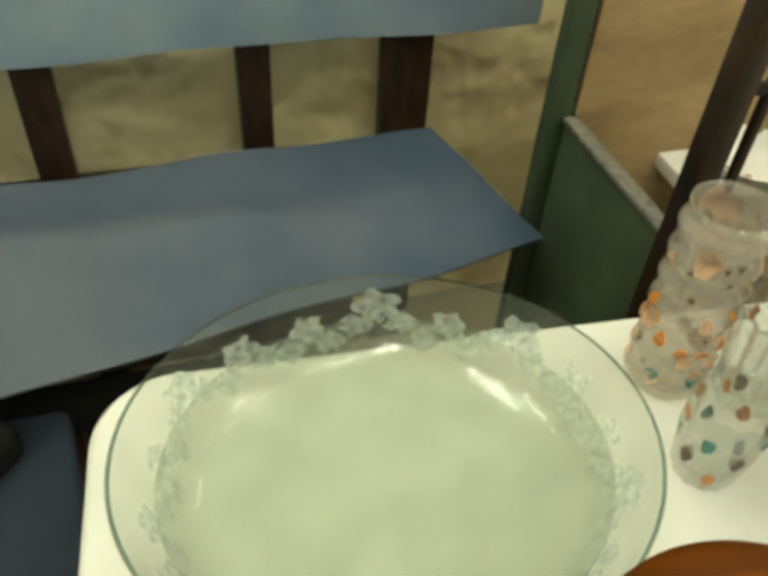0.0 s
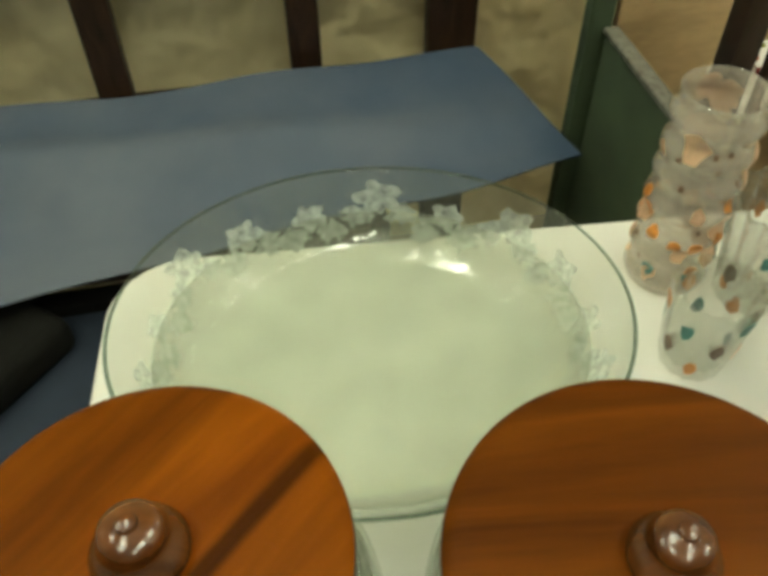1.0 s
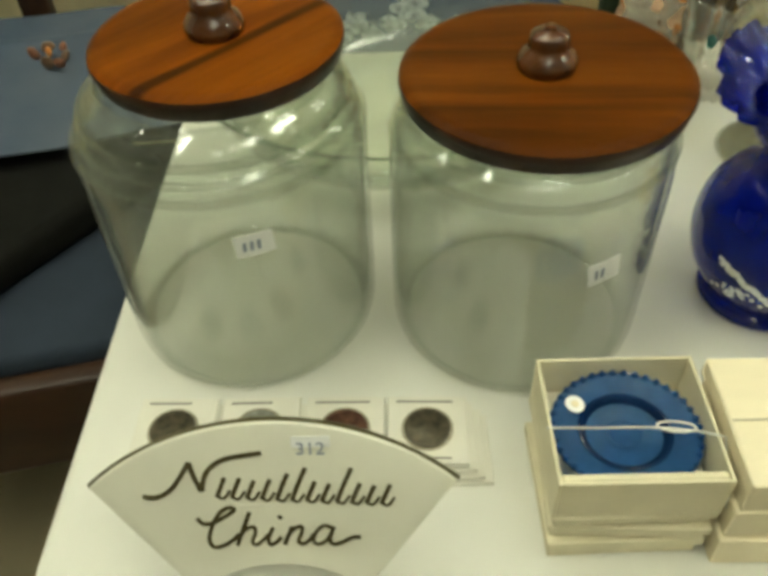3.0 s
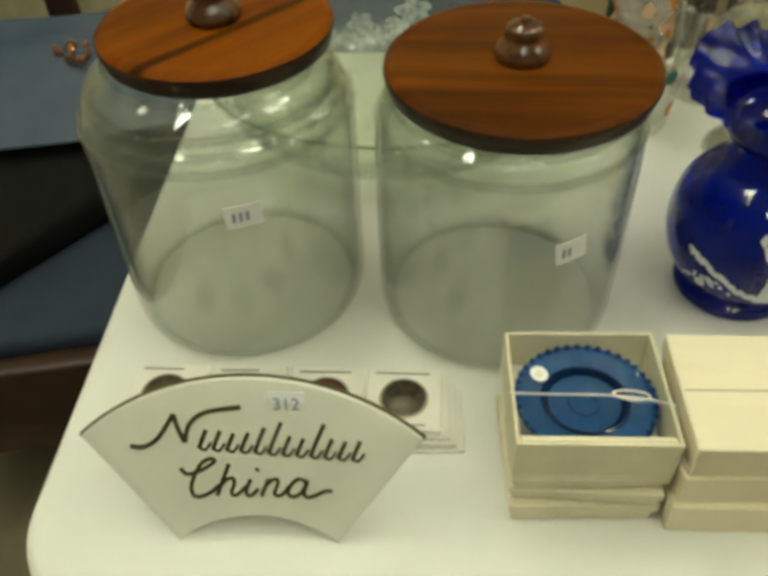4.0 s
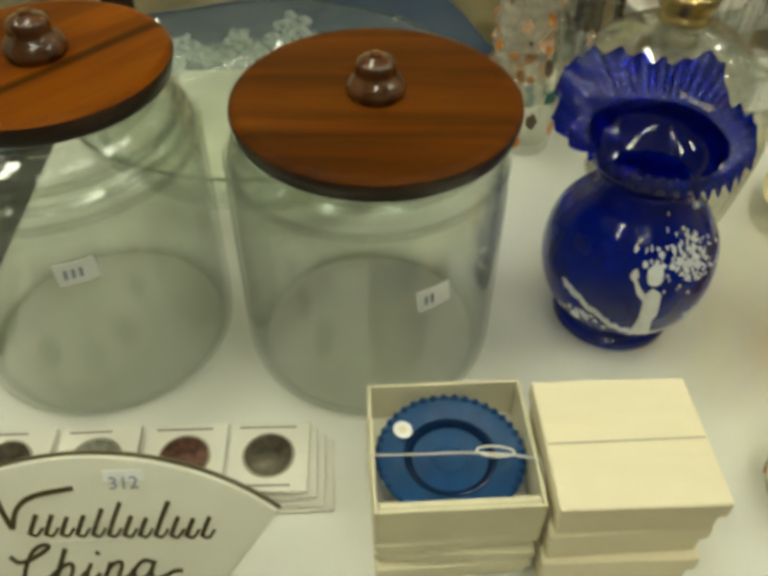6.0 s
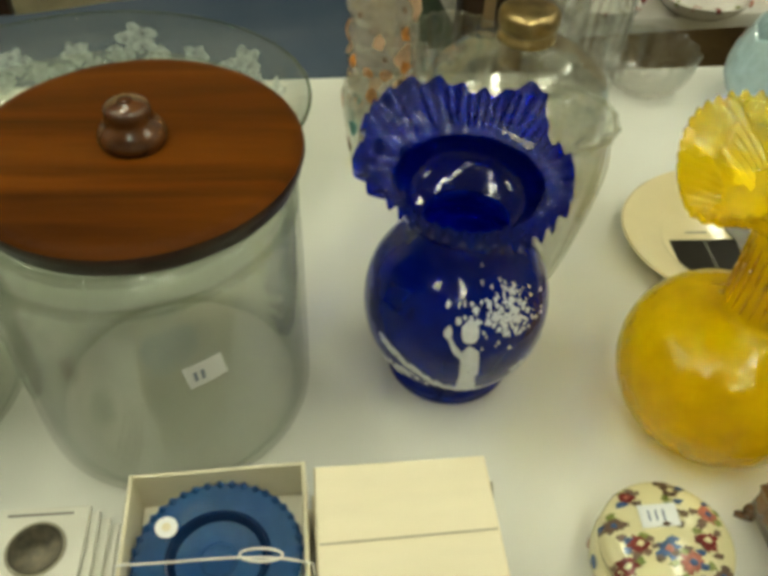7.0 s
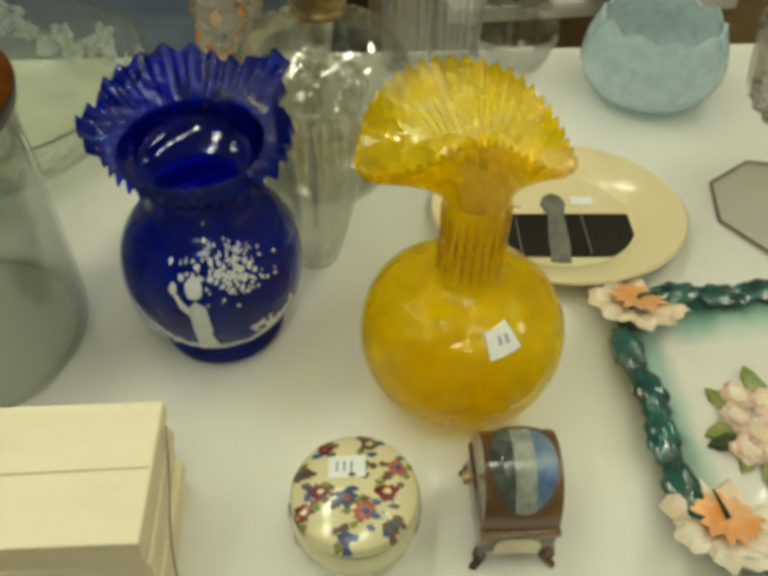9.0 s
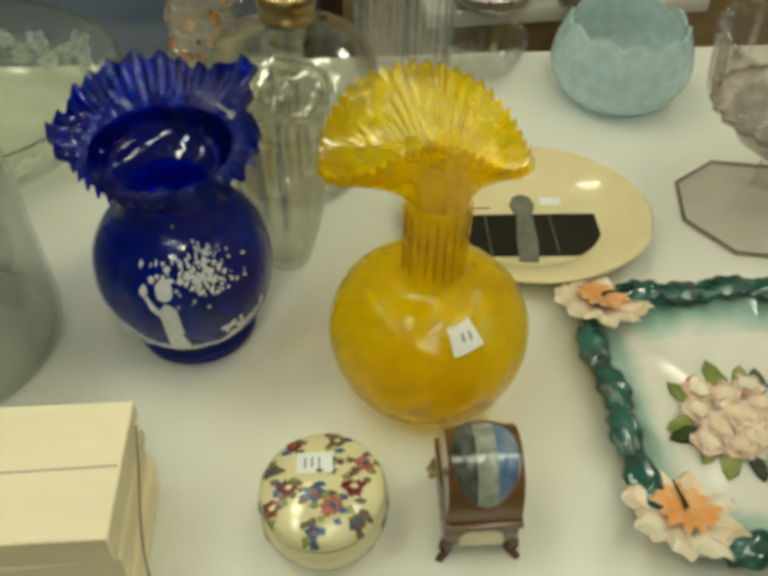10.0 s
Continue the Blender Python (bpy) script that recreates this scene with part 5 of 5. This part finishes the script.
for i in range(72):
    u, v = rnd.uniform(0, 0.213), rnd.uniform(0.02, 0.170)
    kind = i % 6
    mat, s, nm = ((M_SALMON, 0.0110, "painted_flower"), (M_BROWNDOT, 0.0022, "painted_dot"), (M_ORANGE, 0.0055, "painted_flower"), (M_BROWNDOT, 0.0016, "painted_dot"), (M_TEAL, 0.006, "painted_leaf"), (M_SALMON, 0.006, "painted_flower"))[kind]
    if kind == 4 and v > 0.07:
        mat, s = M_BROWNDOT, 0.002
    part(nm, wrapped(blob(u, v, s, s * 1.1, rnd, 12, 0.25), on_tumbler, 0.0003), mat, tall)
short = thing("painted_tumbler", "short glass tumbler painted with teal and orange leaves", "tumbler", 0.464, 0.338, T + 0.0005)
part("body", lathe(shell([(0.020, 0.0), (0.0235, 0.002), (0.026, 0.02), (0.0295, 0.05), (0.0325, 0.082)], 0.0025, 0.010), 96, 0.035, 12), M_CLEAR, short)
for i in range(15):
    u, v = 0.170 * i / 15, 0.018 + 0.05 * ((i * 7) % 5) / 4

    def on_short(p, q, d):
        r = 0.0237 + 0.0095 * q / 0.082 + 0.0008 + d
        return (r * math.cos(p / 0.027), r * math.sin(p / 0.027), q)
    mat = (M_TEAL, M_ORANGE, M_BROWNDOT)[i % 3]
    part("painted_leaf", wrapped(blob(u, v, 0.0045, 0.008, rnd, 12, 0.25), on_short, 0.0003), mat, short)

third = thing("painted_tumbler", "crinkled clear glass tumbler with teal painted leaves", "tumbler", 0.538, 0.398, T + 0.0005)
part("body", lathe(shell([(0.024, 0.0), (0.027, 0.002), (0.030, 0.03), (0.036, 0.07), (0.040, 0.100)], 0.0025, 0.010), 64, 0.06, 16), M_CUT, third, smooth=False)
part("rim", lathe([(0.0395 + 0.0016 * math.cos(a), 0.1005 + 0.0016 * math.sin(a)) for a in (0, 1.05, 2.1, 3.14, 4.2, 5.24)], 128, 0.06, 16, close=True), M_CLEAR, third, "wavy glass rim")
for i in range(9):
    u, v = 0.21 * i / 9, 0.030 + 0.04 * ((i * 4) % 5) / 4

    def on_third(p, q, d):
        r = 0.0290 + 0.0125 * q / 0.1 + 0.0024 + d
        return (r * math.cos(p / 0.034), r * math.sin(p / 0.034), q)
    part("painted_leaf", wrapped(blob(u, v, 0.0035, 0.008, rnd, 14, 0.3), on_third, 0.0003), (M_TEAL, M_TEAL, M_ORANGE)[i % 3], third)

# ---- small clear glassware along the back edge ----
low = thing("cut_glass_bowl", "small clear pressed glass bowl", "bowl", 0.763, 0.462, T + 0.0005)
part("body", lathe(shell([(0.022, 0.0), (0.028, 0.001), (0.038, 0.012), (0.046, 0.030), (0.049, 0.045)], 0.003, 0.005), 60, 0.05, 15), M_CUT, low, smooth=False)
for gx, gy, gl in ((0.655, 0.468, "tall ribbed clear glass tumbler"), (0.705, 0.470, "ribbed clear glass tumbler beside its twin")):
    g = thing("ribbed_tumbler", gl, "tumbler", gx, gy, T + 0.0005, group="ribbed tumblers")
    part("body", lathe(shell([(0.023, 0.0), (0.025, 0.002), (0.027, 0.05), (0.029, 0.11)], 0.0025, 0.008), 72, 0.05, 18), M_CUT, g, smooth=False)

# ---- bench with blue cloth behind the table ----
bench = thing("bench", "dark wooden slat-back bench draped with blue cloth", "bench", 0.0, 1.165, 0.0, 5)
part("seat", box(-1.5, 0.25, -0.40, 0.02, 0.47, 0.505, 0.006), M_DARKWOOD, bench)
# black sheet stands in for the shade below the bench seat
part("front_panel", box(-1.5, 0.10, -0.43, -0.40, 0.03, 0.468), M_DARKFILL, bench, "black sheet for the shade under the seat")
for x0, wd in ((-0.165, 0.056), (0.160, 0.052), (0.398, 0.086), (-0.50, 0.056), (-0.84, 0.056), (-1.2, 0.056)):
    part("back_post", box(x0, x0 + wd, -0.005, 0.03, 0.0, 0.80, 0.004), M_DARKWOOD, bench)
part("top_rail", box(-1.5, 0.64, -0.01, 0.035, 0.735, 0.86, 0.008), M_DARKWOOD, bench)


def cloth(name, label, corners, z, wave, thick, nx=70, ny=36):
    """A draped cloth over four corners (front left, front right, back right, back left)."""
    a, b, c, e = [Vector(p) for p in corners]
    bm = bmesh.new()
    layers = []
    for lift in (0.0, -thick):
        g = []
        for j in range(ny + 1):
            row = []
            for i in range(nx + 1):
                u, v = i / nx, j / ny
                p = (a * (1 - u) + b * u) * (1 - v) + (e * (1 - u) + c * u) * v
                row.append(bm.verts.new((p.x, p.y, p.z + z + wave(u, v, p) + lift)))
            g.append(row)
        layers.append(g)
    for g in layers:
        for j in range(ny):
            for i in range(nx):
                bm.faces.new((g[j][i], g[j][i + 1], g[j + 1][i + 1], g[j + 1][i]))
    t, o = layers
    for i in range(nx):
        for r in (0, ny):
            bm.faces.new((t[r][i], t[r][i + 1], o[r][i + 1], o[r][i]))
    for j in range(ny):
        for q in (0, nx):
            bm.faces.new((t[j][q], t[j + 1][q], o[j + 1][q], o[j][q]))
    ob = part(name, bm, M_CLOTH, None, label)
    return tagged(ob, label, "cloth")


def seat_wave(u, v, p):
    fold = 0.036 * (1 - u ** 5) * math.exp(-((v - 0.50 - 0.12 * math.sin(4.5 * u + 0.4)) / 0.16) ** 2)
    return fold + 0.014 * noise.noise(Vector((p.x * 4, p.y * 4, 0.0))) + 0.004 * math.sin(p.x * 17 + p.y * 6)


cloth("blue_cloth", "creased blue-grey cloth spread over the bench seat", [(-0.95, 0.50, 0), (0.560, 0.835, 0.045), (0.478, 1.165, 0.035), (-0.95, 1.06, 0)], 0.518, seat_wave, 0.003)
rail_cloth = thing("blue_cloth", "folded blue cloth hung over the bench's top rail", "cloth", 0.0, 1.165, 0.0, 5)
prof = [(-0.020, 0.715), (-0.024, 0.80), (-0.018, 0.868), (0.010, 0.874), (0.042, 0.868), (0.050, 0.80), (0.048, 0.73), (0.044, 0.73), (0.046, 0.80), (0.038, 0.863), (0.010, 0.868), (-0.014, 0.863), (-0.020, 0.80), (-0.016, 0.715)]
rings = []
for i in range(60):
    x = -1.4 + 2.06 * i / 59
    rings.append([(x, y + 0.003 * math.sin(x * 23), z + 0.004 * math.sin(x * 9)) for y, z in prof])
# lightened colour offsets the weak light on the upright rail
part("fold", loft(rings), M_RAILCLOTH_LIT, rail_cloth)
blossom = thing("orange_ornament", "small orange and brown ornament lying on the blue cloth", "ornament", -0.345, 0.865, 0.560)
for i in range(6):
    a = i * 1.05
    edge_clump("petal", 0.024 * math.cos(a), 0.020 * math.sin(a), 0.008, 0.013, M_RUST if i % 2 else M_BROWNDOT, blossom, 1)
edge_clump("heart", 0.0, 0.0, 0.014, 0.012, M_ORANGE, blossom, 1)

# ---- chair beside the table ----
chair = thing("chair", "dark wooden chair with slate-blue cloth seat", "chair", -0.33, 0.50, 0.0, 12)
part("seat", box(-0.30, 0.27, -0.20, 0.20, 0.405, 0.45, 0.012, 3), M_CLOTH2, chair, "slate-blue cloth seat")
part("front_rail", box(-0.31, 0.28, -0.238, -0.203, 0.27, 0.432, 0.008, 3), M_APRON, chair, "dark polished front rail")
part("side_rail", box(-0.31, -0.28, -0.20, 0.20, 0.32, 0.40, 0.004), M_APRON, chair)
part("side_rail", box(0.25, 0.28, -0.20, 0.20, 0.32, 0.40, 0.004), M_APRON, chair)
for lx in (-0.29, 0.26):
    for ly in (-0.22, 0.18):
        part("leg", box(lx - 0.018, lx + 0.018, ly - 0.018, ly + 0.018, 0, 0.40, 0.004), M_APRON, chair)
# flat black box added to fill the dark area above the seat
bag = thing("black_filler", "flat black box added for the dark area on the chair seat", "bag", -0.395, 0.585, 0.451, 53)
part("body", box(-0.19, 0.22, -0.16, 0.26, 0.0, 0.055, 0.018, 4), M_DARKFILL, bag)

# ---- green-sided case with dark posts behind the table ----
case = thing("display_case", "low case with dark green side and tall dark posts", "display case", 0.60, 0.77, 0.0, 4)
part("side_panel", box(-0.008, 0.008, -0.115, 0.130, 0.02, 0.712, 0.003), M_DKGREEN, case, "dark green side panel")
part("panel_edge", box(-0.011, 0.011, -0.118, 0.133, 0.712, 0.722, 0.003), M_GREYFIG, case, "pale worn top edge")
part("front_post", box(-0.016, 0.012, -0.150, -0.120, 0.0, 1.15, 0.003), M_DARKWOOD, case)
part("thin_post", box(0.030, 0.040, -0.145, -0.135, 0.0, 1.15, 0.002), M_DARKWOOD, case)
part("tie_bar", box(0.012, 0.030, -0.144, -0.136, 0.90, 0.912, 0.001), M_DARKWOOD, case)
part("rear_post", box(-0.030, 0.004, 0.135, 0.160, 0.0, 1.15, 0.003), M_DKGREEN, case, "dark green rear post")
part("back_panel", box(0.010, 0.90, 0.135, 0.150, 0.02, 1.15, 0.003), M_MIDBROWN, case, "brown back panel")
part("shelf", box(0.16, 0.62, 0.030, 0.130, 0.62, 0.645, 0.003), M_WHITECHINA, case, "white covered shelf")
part("shelf_leg", box(0.58, 0.61, 0.09, 0.12, 0.0, 0.62, 0.003), M_DARKWOOD, case)
for k, (px, py) in enumerate(((0.255, 0.062), (0.42, 0.062))):
    dishb = thing("flowered_dish", "white china dish with a red flowered border", "dish", 0.60 + px, 0.77 + py + 0.012, 0.6475, 10 * k, group="flowered dishes")
    part("body", lathe(shell([(0.035, 0.0), (0.045, 0.002), (0.062, 0.014), (0.074, 0.032)], 0.003, 0.005), 64), M_WHITECHINA, dishb)
    for i in range(14):
        a = 2 * math.pi * i / 14
        edge_clump("red_flower", 0.0695 * math.cos(a), 0.0695 * math.sin(a), 0.0300, 0.0055, (M_ROSE, M_MAROON, M_LEAF)[i % 3], dishb, 2)
